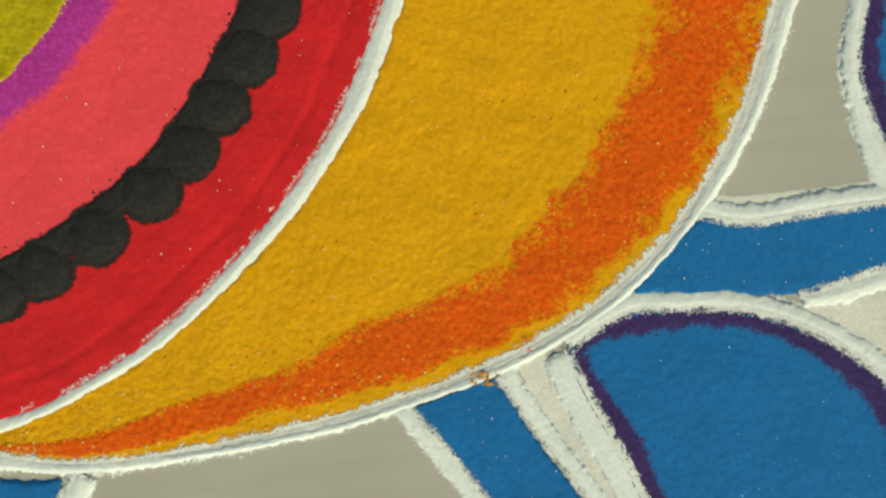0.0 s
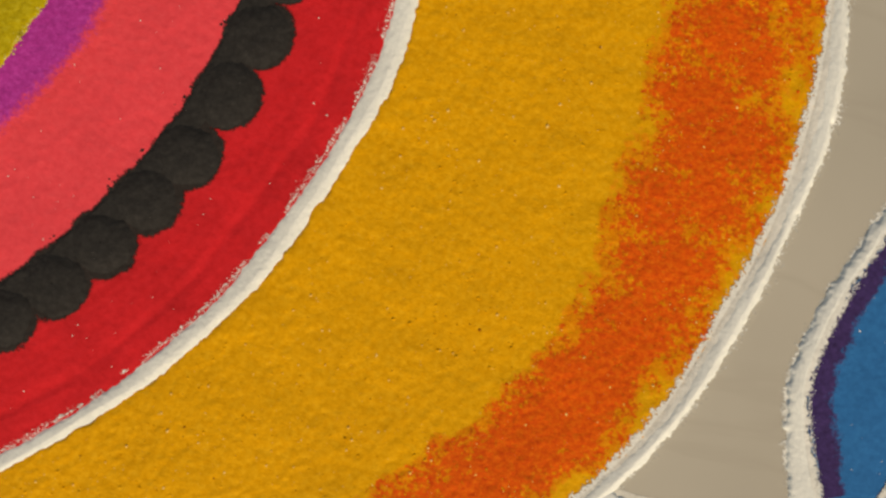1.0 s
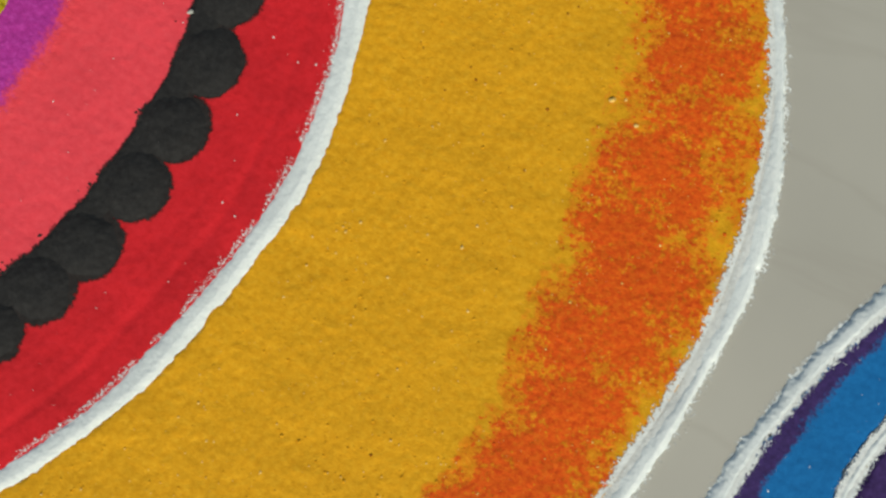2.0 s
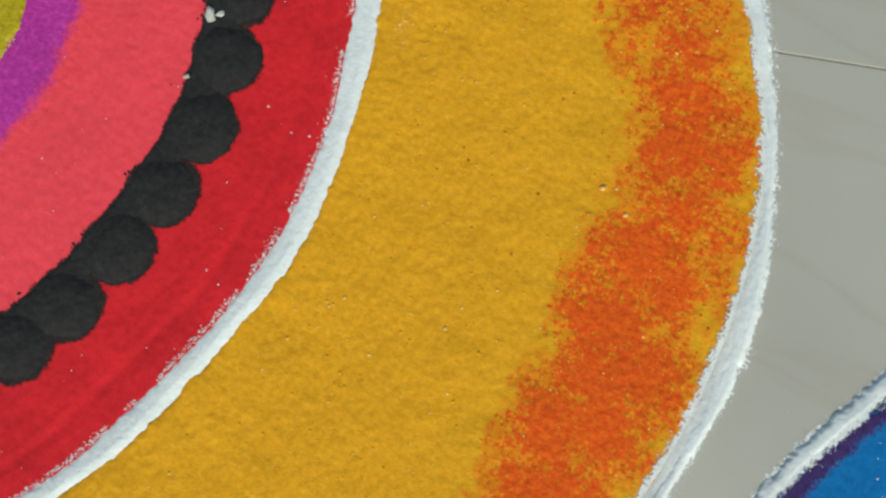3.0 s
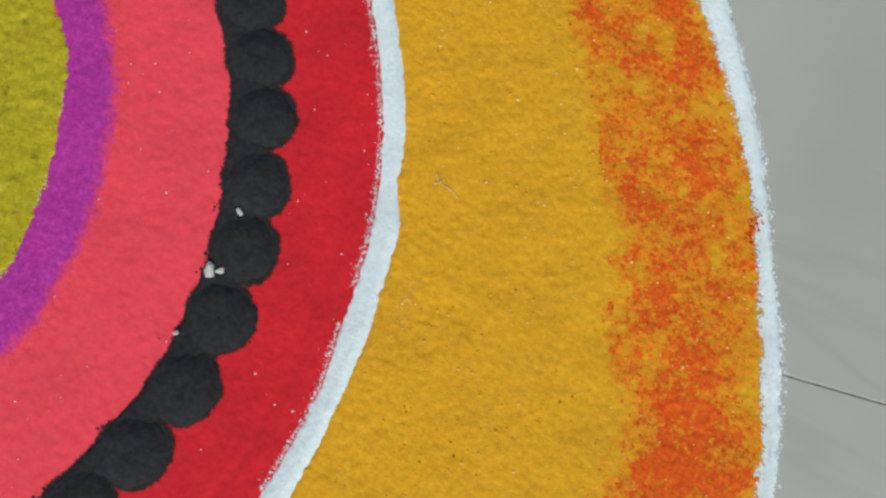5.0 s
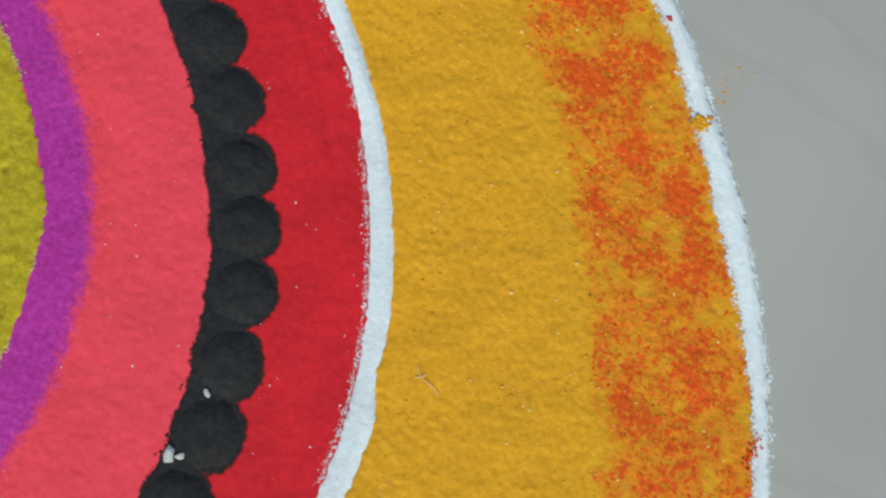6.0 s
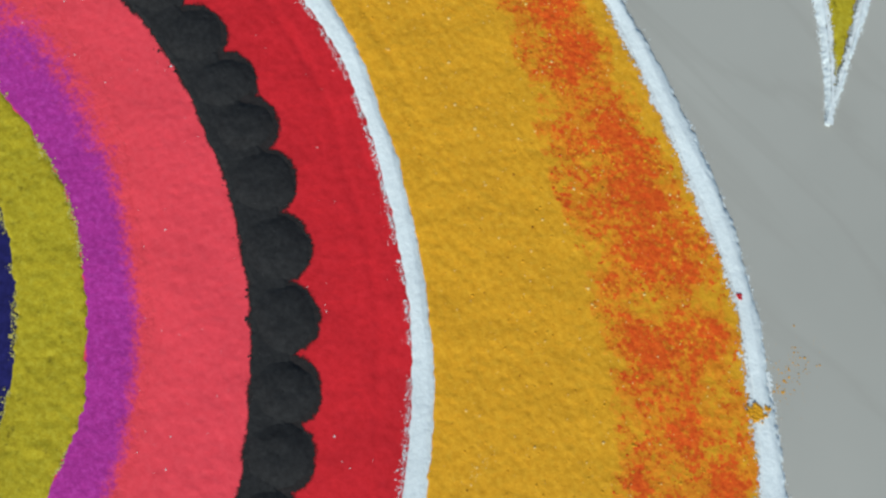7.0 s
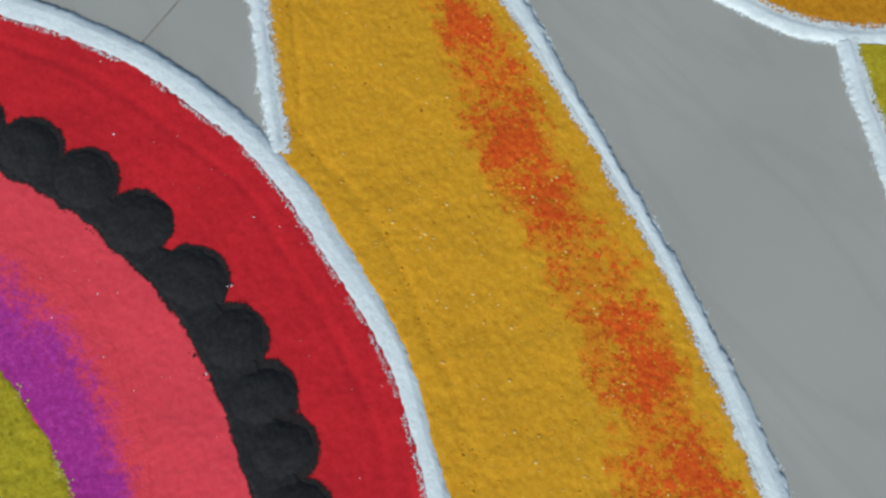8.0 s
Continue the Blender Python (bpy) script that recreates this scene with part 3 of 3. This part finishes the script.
def orange_layer(name, material, label, lift, cover):
    a, b = polar(p_in, SPAN2), polar(np.maximum(yi(SPAN2) + 0.001, p_in + 0.0005), SPAN2)
    p, u, w = sheet(a, b, 0.0006)
    f = np.clip(cover(orange_field(p)), -2.6, 1.4)
    r = np.hypot(p[..., 0], p[..., 1])
    an = np.degrees(np.arctan2(p[..., 1], p[..., 0]))
    lo = yellow_in(an)
    uw = r - lo + 0.0022
    waves = 0.00018 * vn(np.stack([an * 0.004, uw * 0.35], axis=-1), 0.006, 34)
    edge = np.maximum(np.minimum(uw, yi(an) + 0.0022 - r), 0.0003)
    z = (0.0016 + relief(p)) * (1 - np.exp(-edge / 0.0005)) + waves + grit(p) + lift + 0.00008 * f
    return piece(name, grid_mesh(name, p, z, keep=f > -2.4, cover=f), material, crescent, label)


orange_layer("orange_shading", ORANGE, "orange powder sprinkled over the yellow, amber where it thins out", 0.00012, lambda f: 1.15 * f - 0.05)
SPAN3 = np.linspace(-82, 112, 1300)
thin = smooth(SPAN3, -64, -52) * (1 - smooth(SPAN3, 2, 14)) * (0.32 + 0.12 * vn(polar(yi(SPAN3), SPAN3), 0.03, 70))
ridge("thin_edge", polar(yi(SPAN3) - 0.0003, SPAN3), polar(yi(SPAN3) + (0.06 + thin) * (yo(SPAN3) - yi(SPAN3)) + 0.0030, SPAN3), 0.0016, DUST, crescent, "thinly dusted white powder with floor showing through", seed=5, lean=0.9)
ridge("white_outline", polar(yi(SPAN3) + thin * (yo(SPAN3) - yi(SPAN3)), SPAN3), polar(yo(SPAN3), SPAN3), 0.0021, WHITE, crescent, "white powder outline", seed=4, lean=0.65, rag=1.0)
veil(polar(yi(SPAN3) + 0.0018, SPAN3), polar(yi(SPAN3) - 0.0016, SPAN3), crescent, 0.9, 0.0016)
veil(polar(yo(SPAN3) - 0.0012, SPAN3), polar(yo(SPAN3) + 0.0028 - 0.0012 * smooth(SPAN3, 20, 50), SPAN3), crescent)
stroke([(-0.0120, 0.2092), (-0.0165, 0.2125), (-0.038, 0.2255), (-0.0595, 0.2385), (-0.082, 0.2535), (-0.108, 0.274)], 0.0068, 0.0031, WHITE, crescent, "white powder outline", seed=6, bed=(0.0016, 0))

# ------------------------------------------------------------------ petals below and beside the crescent
def blue_bed(parent, left, right, n=0):
    n = n or int(max(len(spline(left)), len(spline(right))))
    a, b = spline(left, n=n), spline(right, n=n)
    fill("blue_fill", a, b, 0.0013, BLUE, parent, "bright blue powder")
    return a, b


def shade(parent, line, width, side):
    """A darker rim sprinkled along one edge of a petal."""
    c = spline(line, 0.0008)
    t = np.gradient(c, axis=0)
    t /= np.linalg.norm(t, axis=1)[:, None]
    nrm = np.stack([-t[:, 1], t[:, 0]], axis=1) * side
    k = np.interp(np.linspace(0, 1, len(c)), np.linspace(0, 1, len(width)), width)[:, None]

    def rim(p, u, w):
        f = (k - (u * w - 0.002)) / 0.0026 + 0.25 * vn(p, 0.004, 52)
        return np.where(u * w - 0.0016 < 0.0010 * vn(p, 0.0011, 53) + 0.0007 * vn(p, 0.0030, 54), -1.4, f)

    sprinkle("dark_rim", c - nrm * 0.002, c + nrm * (k + 0.006), 0.00138, rim, RIM, parent, "dark violet powder rim thinning out into the blue", res=0.0005)


strip = motif("powder_petal", 0.33, -0.14, "narrow blue rangoli petal edged in white powder")
blue_bed(strip, [(0.280, -0.152), (0.291, -0.138), (0.3045, -0.1275), (0.320, -0.129), (0.343, -0.125), (0.366, -0.122), (0.395, -0.119)],
         [(0.281, -0.1535), (0.294, -0.1535), (0.307, -0.1535), (0.3335, -0.154), (0.347, -0.151), (0.366, -0.146), (0.395, -0.140)])
stroke([(0.301, -0.1235), (0.312, -0.1262), (0.323, -0.1262), (0.343, -0.1228), (0.3657, -0.1199), (0.397, -0.117)], 0.0078, 0.0023, WHITE, strip, "white powder outline", seed=11, bed=(0.0013, 0))
stroke([(0.336, -0.1555), (0.347, -0.1535), (0.3575, -0.1505), (0.367, -0.1475), (0.397, -0.140)], [0.006, 0.0085, 0.008, 0.0065, 0.007], 0.0024, WHITE, strip, "white powder outline", seed=12, bed=(0, 0.0013))

petal = motif("powder_petal", 0.32, -0.21, "large blue rangoli petal with dark violet rim and white outline")
left_edge = [(0.2585, -0.1725), (0.2666, -0.1912), (0.2762, -0.2065), (0.2839, -0.2222), (0.296, -0.245), (0.318, -0.268)]
arch = [(0.2585, -0.1725), (0.2703, -0.1637), (0.2913, -0.1594), (0.3143, -0.1594), (0.3374, -0.1667), (0.3529, -0.1744), (0.3662, -0.1859), (0.375, -0.205), (0.372, -0.230), (0.352, -0.256), (0.320, -0.269)]
blue_bed(petal, left_edge, arch)
shade(petal, arch, [0.003, 0.0062, 0.0055, 0.0045, 0.0075, 0.0085, 0.008, 0.006, 0.005, 0.004], -1)
shade(petal, left_edge[:-1], [0.0035, 0.007, 0.0075, 0.0065, 0.006], 1)
stroke([(0.257, -0.1695), (0.266, -0.1625), (0.280, -0.1563), (0.296, -0.1555), (0.3143, -0.1555), (0.3345, -0.1605), (0.3525, -0.1695), (0.3675, -0.181), (0.3785, -0.203), (0.3755, -0.232), (0.355, -0.259), (0.320, -0.273)], 0.0075, 0.0023, WHITE, petal, "white powder outline", seed=13, bed=(0.0013, 0))
stroke([(0.2535, -0.1735), (0.262, -0.1905), (0.2712, -0.2065), (0.2795, -0.222), (0.292, -0.2465), (0.318, -0.2725)], [0.0105, 0.0108, 0.0098, 0.0085, 0.007], 0.0023, WHITE, petal, "white powder outline", seed=14, bed=(0, 0.0013))

def wash(parent, left, right):
    """White powder rubbed thinly over bare tile between two lines."""
    a, b = spline(left, n=110), spline(right, n=110)
    p, u, w = sheet(a, b, 0.0007)
    f = 1.0 + 0.5 * vn(p, 0.0014, 73) + 0.7 * vn(p, 0.006, 74) + 0.6 * vn(p, 0.016, 75) - 1.2 * smooth(np.abs(u - 0.5), 0.36, 0.5)
    piece("thin_wash", grid_mesh("thin_wash", p, 0.00006 + 0.00016 * np.clip(f, -1, 1), keep=f > -0.9), WASH, parent, "white powder rubbed thinly over the tile")


wash(petal, [(0.333, -0.1565), (0.345, -0.1555), (0.356, -0.1545), (0.366, -0.1525), (0.376, -0.150)], [(0.334, -0.1610), (0.345, -0.1655), (0.356, -0.1705), (0.363, -0.1755), (0.369, -0.180)])
wash(petal, [(0.2400, -0.1765), (0.2545, -0.2000), (0.269, -0.2190), (0.281, -0.2380)], [(0.2500, -0.1725), (0.2585, -0.1905), (0.2700, -0.2090), (0.283, -0.234)])
wash(strip, [(0.300, -0.1225), (0.312, -0.1250), (0.330, -0.1230), (0.350, -0.1205), (0.370, -0.118)], [(0.3015, -0.1185), (0.313, -0.1205), (0.330, -0.1190), (0.350, -0.1165), (0.370, -0.114)])

small = motif("powder_petal", 0.24, -0.21, "small blue rangoli petal between white powder lines")
blue_bed(small, [(0.2065, -0.1915), (0.219, -0.2065), (0.2305, -0.222), (0.243, -0.240), (0.256, -0.258)], [(0.2335, -0.181), (0.2495, -0.2045), (0.2629, -0.2221), (0.275, -0.240), (0.284, -0.256)])
stroke([(0.2015, -0.1905), (0.216, -0.2075), (0.228, -0.2225), (0.240, -0.2395), (0.254, -0.259)], 0.0068, 0.0023, WHITE, small, "white powder outline", seed=15, bed=(0, 0.0013))
stroke([(0.2365, -0.1795), (0.2515, -0.2005), (0.266, -0.2195), (0.278, -0.238), (0.287, -0.2565)], 0.0066, 0.0023, WHITE, small, "white powder outline", seed=16, bed=(0.0013, 0))

corner_petal = motif("powder_petal", 0.06, -0.23, "blue rangoli petal below the crescent's pointed end")
blue_bed(corner_petal, [(0.035, -0.214), (0.060, -0.2145), (0.0905, -0.2145)], [(0.035, -0.245), (0.058, -0.245), (0.083, -0.243)])
stroke([(0.0975, -0.213), (0.0935, -0.221), (0.088, -0.233), (0.083, -0.246)], 0.0085, 0.0024, WHITE, corner_petal, "white powder outline", seed=17, bed=(0.0013, 0))

side_petal = motif("powder_petal", 0.375, -0.05, "tall blue rangoli petal with dark violet rim and white outline")
side_in = [(0.4035, 0.040), (0.3935, 0.0207), (0.3835, 0.0035), (0.3718, -0.0175), (0.3635, -0.0380), (0.3568, -0.0600), (0.3552, -0.0770), (0.3600, -0.0912), (0.3674, -0.1071)]
side_far = [(0.420, 0.030), (0.408, 0.008), (0.398, -0.013), (0.390, -0.029), (0.3850, -0.0475), (0.3848, -0.067), (0.386, -0.082), (0.385, -0.098), (0.378, -0.110)]
blue_bed(side_petal, side_in, side_far)
shade(side_petal, side_in, [0.004, 0.004, 0.0042, 0.005, 0.006, 0.0068, 0.0072, 0.0065], 1)
stroke([(0.4005, 0.0435), (0.3915, 0.026), (0.3825, 0.009), (0.3695, -0.0152), (0.361, -0.037), (0.3547, -0.0585), (0.3525, -0.0765), (0.3560, -0.0915), (0.3625, -0.1085), (0.368, -0.119)], [0.0062, 0.0062, 0.0055, 0.0055, 0.005, 0.0055, 0.0065, 0.008, 0.009], 0.0023, WHITE, side_petal, "white powder outline", seed=18, lean=0.6, bed=(0, 0.0013))
stroke([(0.418, 0.026), (0.4085, 0.006), (0.3995, -0.014), (0.391, -0.0335), (0.3868, -0.050), (0.3868, -0.066), (0.388, -0.082), (0.3865, -0.099), (0.379, -0.112)], 0.0045, 0.0024, WHITE, side_petal, "white powder outline", seed=19, bed=(0.0013, 0.0013))

next_petal = motif("powder_petal", 0.40, -0.06, "dark violet rangoli petal beside the tall blue one")
fill("violet_fill", spline([(0.420, 0.020), (0.4105, 0.002), (0.4015, -0.017), (0.3930, -0.036), (0.389, -0.052), (0.389, -0.066), (0.390, -0.082), (0.388, -0.098)], n=180),
     spline([(0.432, 0.012), (0.428, -0.010), (0.424, -0.030), (0.420, -0.050), (0.418, -0.066), (0.416, -0.080), (0.412, -0.094), (0.405, -0.104)], n=180), 0.0013, VIOLET, next_petal, "dark violet powder")

# ------------------------------------------------------------------ leaf and petal above
leaf = motif("powder_leaf", 0.135, 0.345, "pointed olive green rangoli leaf edged in white powder")
leaf_l = [(0.178, 0.300), (0.169, 0.3115), (0.155, 0.3235), (0.1356, 0.3395), (0.113, 0.356), (0.098, 0.3655), (0.082, 0.377)]
leaf_r = [(0.179, 0.301), (0.174, 0.312), (0.166, 0.328), (0.156, 0.346), (0.142, 0.365), (0.124, 0.382), (0.102, 0.397)]
n = 160
fill("olive_fill", spline(leaf_l, n=n), spline(leaf_r, n=n), 0.0013, OLIVE, leaf, "olive green powder")
stroke([(0.1855, 0.2885), (0.178, 0.2985), (0.167, 0.3105), (0.152, 0.3245), (0.130, 0.3415), (0.110, 0.3555), (0.094, 0.3645), (0.078, 0.3760)], [0.0012, 0.0030, 0.0044, 0.0052, 0.006, 0.0065, 0.0068], 0.0024, WHITE, leaf, "white powder outline", seed=21, bed=(0.0013, 0))
stroke([(0.1855, 0.2885), (0.182, 0.297), (0.1765, 0.3095), (0.1680, 0.3290), (0.158, 0.348), (0.144, 0.367), (0.125, 0.385)], [0.0012, 0.0030, 0.0044, 0.0052, 0.006], 0.0024, WHITE, leaf, "white powder outline", seed=22, bed=(0, 0.0013))
upper = motif("powder_petal", 0.06, 0.385, "orange-yellow rangoli petal edged in white powder")
fill("orange_fill", spline([(0.020, 0.354), (0.046, 0.362), (0.0625, 0.3675), (0.0735, 0.3765), (0.085, 0.388), (0.098, 0.401)], n=130),
     spline([(0.010, 0.376), (0.034, 0.386), (0.050, 0.393), (0.062, 0.402), (0.072, 0.411), (0.084, 0.420)], n=130), 0.0014, powder("ochre_powder", (0.58, 0.24, 0.008), (0.44, 0.16, 0.006), (0.68, 0.32, 0.02)), upper, "amber powder")
stroke([(0.016, 0.3505), (0.044, 0.3590), (0.062, 0.3655), (0.0755, 0.3750), (0.087, 0.3870), (0.101, 0.401)], 0.0072, 0.0023, WHITE, upper, "white powder outline", seed=23, bed=(0, 0.0014))

# ------------------------------------------------------------------ loose grains
rs = np.random.RandomState(11)


def along(curve, lo, hi, n, spread, offset):
    a = rs.uniform(lo, hi, n)
    return polar(curve(a) + offset + rs.normal(0, spread, n), a)


pl = np.vstack([along(w1i, -68, 122, 9000, 0.00045, 0.0002), along(w1i, -20, 60, 260, 0.0011, -0.0004)])
keep = vn(pl, 0.006, 60) > -0.4
pl = pl[keep]
grains("grain_scatter", pl, 0.00150 + relief(pl), rs.gamma(2.2, 0.00006, len(pl)).clip(0.00007, 0.00042), WHITE, medallion, "stray white grains on the red", 1)
pl = along(blk, -66, 115, 500, 0.0012, -0.0004)
pl = pl[vn(pl, 0.009, 61) > 0.0]
grains("grain_scatter", pl, 0.00150 + relief(pl), rs.gamma(3.0, 0.00011, len(pl)).clip(0.00015, 0.0008), BLACK, medallion, "stray black grains on the pink", 2)
pl = along(oli, -50, 102, 3600, 0.0007, -0.0002)
pl = pl[vn(pl, 0.012, 62) > -0.1]
grains("grain_scatter", pl, 0.00165 + relief(pl), rs.gamma(3.0, 0.00008, len(pl)).clip(0.0001, 0.0005), LIME, medallion, "pale grains between olive and purple", 3)
pl = along(nav, -40, 100, 2200, 0.0006, -0.0006)
pl = pl[vn(pl, 0.010, 63) > -0.2]
grains("grain_scatter", pl, 0.00155 + relief(pl), rs.gamma(3.0, 0.00007, len(pl)).clip(0.0001, 0.0004), LIME, medallion, "pale olive grains spilled on the navy", 9)
# glints on the crescent, painted as matt pale grains
a = rs.uniform(-74, 110, 3000)
v = rs.uniform(0.02, 0.99, 3000) ** 0.8
pl = polar(yellow_in(a) + v * np.maximum(yi(a) - yellow_in(a), 0.001), a)
grains("grain_scatter", pl, 0.00178 + relief(pl), rs.gamma(2.2, 0.00009, len(pl)).clip(0.0001, 0.0006), PALE, crescent, "pale grains whose colour stands for glints", 4)
pl = np.vstack([along(yo, -80, 92, 900, 0.0009, 0.0002), along(yi, -76, 92, 500, 0.0008, -0.0002)])
hz = np.concatenate([np.full(900, 0.00015), np.full(500, 0.0012)])
grains("grain_scatter", pl, hz, rs.gamma(2.5, 0.00006, len(pl)).clip(0.00006, 0.0005), WHITE, crescent, "stray white grains beside the outline", 5)


def seam(a):
    k = smooth(a, -64, -52) * (1 - smooth(a, 2, 14)) * (0.32 + 0.12 * vn(polar(yi(a), a), 0.03, 70))
    return yi(a) + k * (yo(a) - yi(a))


pl = along(seam, -64, 12, 4500, 0.0006, -0.0001)
grains("grain_scatter", pl, rs.uniform(0.0011, 0.0015, len(pl)), rs.gamma(3.0, 0.00004, len(pl)).clip(0.00006, 0.0003), WHITE, crescent, "loose white grains on the thin edge", 8)
a = rs.uniform(-62, 115, 260)
pl = polar(rs.uniform(0.125, 0.205, 260), a)
grains("grain_scatter", pl, 0.00155 + relief(pl), rs.gamma(2.5, 0.00007, len(pl)).clip(0.0001, 0.0004), WHITE, medallion, "scattered pale grains", 6)
for thing, box in ((petal, (0.262, -0.225, 0.366, -0.162)), (strip, (0.290, -0.150, 0.366, -0.128)), (small, (0.212, -0.225, 0.262, -0.190)), (side_petal, (0.358, -0.10, 0.392, 0.0))):
    pl = np.stack([rs.uniform(box[0], box[2], 45), rs.uniform(box[1], box[3], 45)], axis=1)
    grains("grain_scatter", pl, 0.0014 + relief(pl), rs.gamma(2.5, 0.00006, 45).clip(0.0001, 0.0004), WHITE, thing, "scattered pale grains", 7)

def crumbs(n, lo, hi, material, label, seed, size):
    a = rs.uniform(-74, 110, n)
    v = rs.uniform(lo, hi, n)
    pl = polar(yellow_in(a) + v * np.maximum(yi(a) - yellow_in(a), 0.001), a)
    if lo > 0.4:
        pl = pl[orange_field(pl) > -0.75]
    grains("grain_scatter", pl, 0.00160 + relief(pl), rs.gamma(3.0, size, len(pl)).clip(0.00012, 0.0007), material, crescent, label, seed)


crumbs(6000, 0.02, 0.98, YELLOW, "loose yellow crumbs", 21, 0.00010)
crumbs(3500, 0.5, 0.97, EMBER, "loose orange crumbs", 22, 0.00011)
crumbs(3000, 0.5, 0.97, HONEY, "loose honey-coloured crumbs", 23, 0.00011)
crumbs(500, 0.05, 0.95, UMBER, "brownish flecks in the powder", 24, 0.00008)

def spill(x, y, spread, n, z, size, material, parent, label, seed):
    """A little powder of another colour spilled in one spot."""
    pl = np.stack([x + rs.normal(0, spread[0], n), y + rs.normal(0, spread[1], n)], axis=1)
    grains("spilled_powder", pl, np.full(n, z) + relief(pl), rs.gamma(3.0, size, n).clip(0.0001, 0.0008), material, parent, label, seed)


spill(0.2905, 0.1300, (0.0009, 0.0028), 70, 0.0020, 0.00010, EMBER, crescent, "orange powder spilled on the outline", 31)
spill(0.2441, -0.1693, (0.0012, 0.0012), 26, 0.0021, 0.00009, PINK, crescent, "red powder spilled on the outline", 32)
spill(0.2286, -0.1807, (0.0030, 0.0016), 60, 0.0022, 0.00012, HONEY, crescent, "yellow powder spilled on the outline", 33)
spill(0.2264, 0.2020, (0.0013, 0.0013), 130, 0.0023, 0.00018, YELLOW, crescent, "yellow powder spilled on the outline", 34)
spill(0.2270, 0.2170, (0.0035, 0.0070), 160, 0.0001, 0.00006, YELLOW, crescent, "yellow dust on the tile", 35)
spill(0.2005, 0.2248, (0.0006, 0.0006), 14, 0.0023, 0.00014, RED, crescent, "red crumbs on the outline", 36)
for k, (x, y) in enumerate([(0.2151, 0.0521), (0.2121, 0.0587), (0.1792, 0.1329), (0.2135, 0.0555)]):
    spill(x, y, (0.0012, 0.0035), 45, 0.00165, 0.00005, PALE, crescent, "pale dust on the yellow", 40 + k)

# ------------------------------------------------------------------ chips and a fibre lying on the powder
def chip(x, y, z, size, seed):
    """A small broken crumb of hardened white powder."""
    r = np.random.RandomState(seed)
    bm = bmesh.new()
    bmesh.ops.create_icosphere(bm, subdivisions=2, radius=1)
    for v in bm.verts:
        k = 1 + r.uniform(-0.28, 0.22)
        v.co = Vector((v.co.x * size * k * 1.3, v.co.y * size * k * 0.8, v.co.z * size * 0.45 * k))
    bmesh.ops.rotate(bm, verts=bm.verts, matrix=Matrix.Rotation(r.uniform(0, 3), 3, 'Z'))
    me = bpy.data.meshes.new("powder_crumb")
    bm.to_mesh(me)
    bm.free()
    me.materials.append(CRUMB)
    ob = new("powder_crumb", me)
    ob.location = (x, y, z)
    return tagged(ob, "pale crumb of caked powder lying on black powder", "crumb", "crumbs on the black ring")


CRUMB = powder("caked_powder", (0.50, 0.50, 0.46), (0.34, 0.34, 0.31), (0.62, 0.62, 0.58))
for k, (x, y) in enumerate([(0.2866, 0.0345), (0.2958, 0.0296)]):
    c = chip(x, y, 0.0018, 0.0009 - 0.0003 * k, 10 + k)
    c.data.materials.clear()
    c.data.materials.append(PALE)
    tagged(c, "pale crumb of caked powder lying on yellow powder", "crumb", "crumbs on the yellow crescent")
for k, (x, y, size) in enumerate([(0.1597, 0.0349, 0.0019), (0.1622, 0.0362, 0.0011), (0.1577, 0.0536, 0.0011), (0.1615, 0.0150, 0.0008)]):
    chip(x, y, 0.0024, size, k)

FIBRE = powder("pale_fibre", (0.80, 0.66, 0.40), (0.74, 0.58, 0.32), (0.84, 0.74, 0.52))
fibre = motif("fibre", 0.2055, 0.0917, "fine pale curled fibre lying on yellow powder")
fibre["category"] = "fibre"
for pts in ([(0.2005, 0.0935), (0.2020, 0.0918), (0.2045, 0.0912), (0.2075, 0.0916), (0.2098, 0.0902)], [(0.2015, 0.0905), (0.2030, 0.0916), (0.2035, 0.0932)]):
    cd = bpy.data.curves.new("strand", 'CURVE')
    cd.dimensions = '3D'
    cd.bevel_depth = 0.00010
    cd.bevel_resolution = 1
    sp = cd.splines.new('NURBS')
    sp.points.add(len(pts) - 1)
    for q, (x, y) in zip(sp.points, pts):
        q.co = (x - 0.2055, y - 0.0917, 0.0021, 1)
    sp.use_endpoint_u = True
    cd.materials.append(FIBRE)
    st = new("strand", cd)
    st.parent = fibre
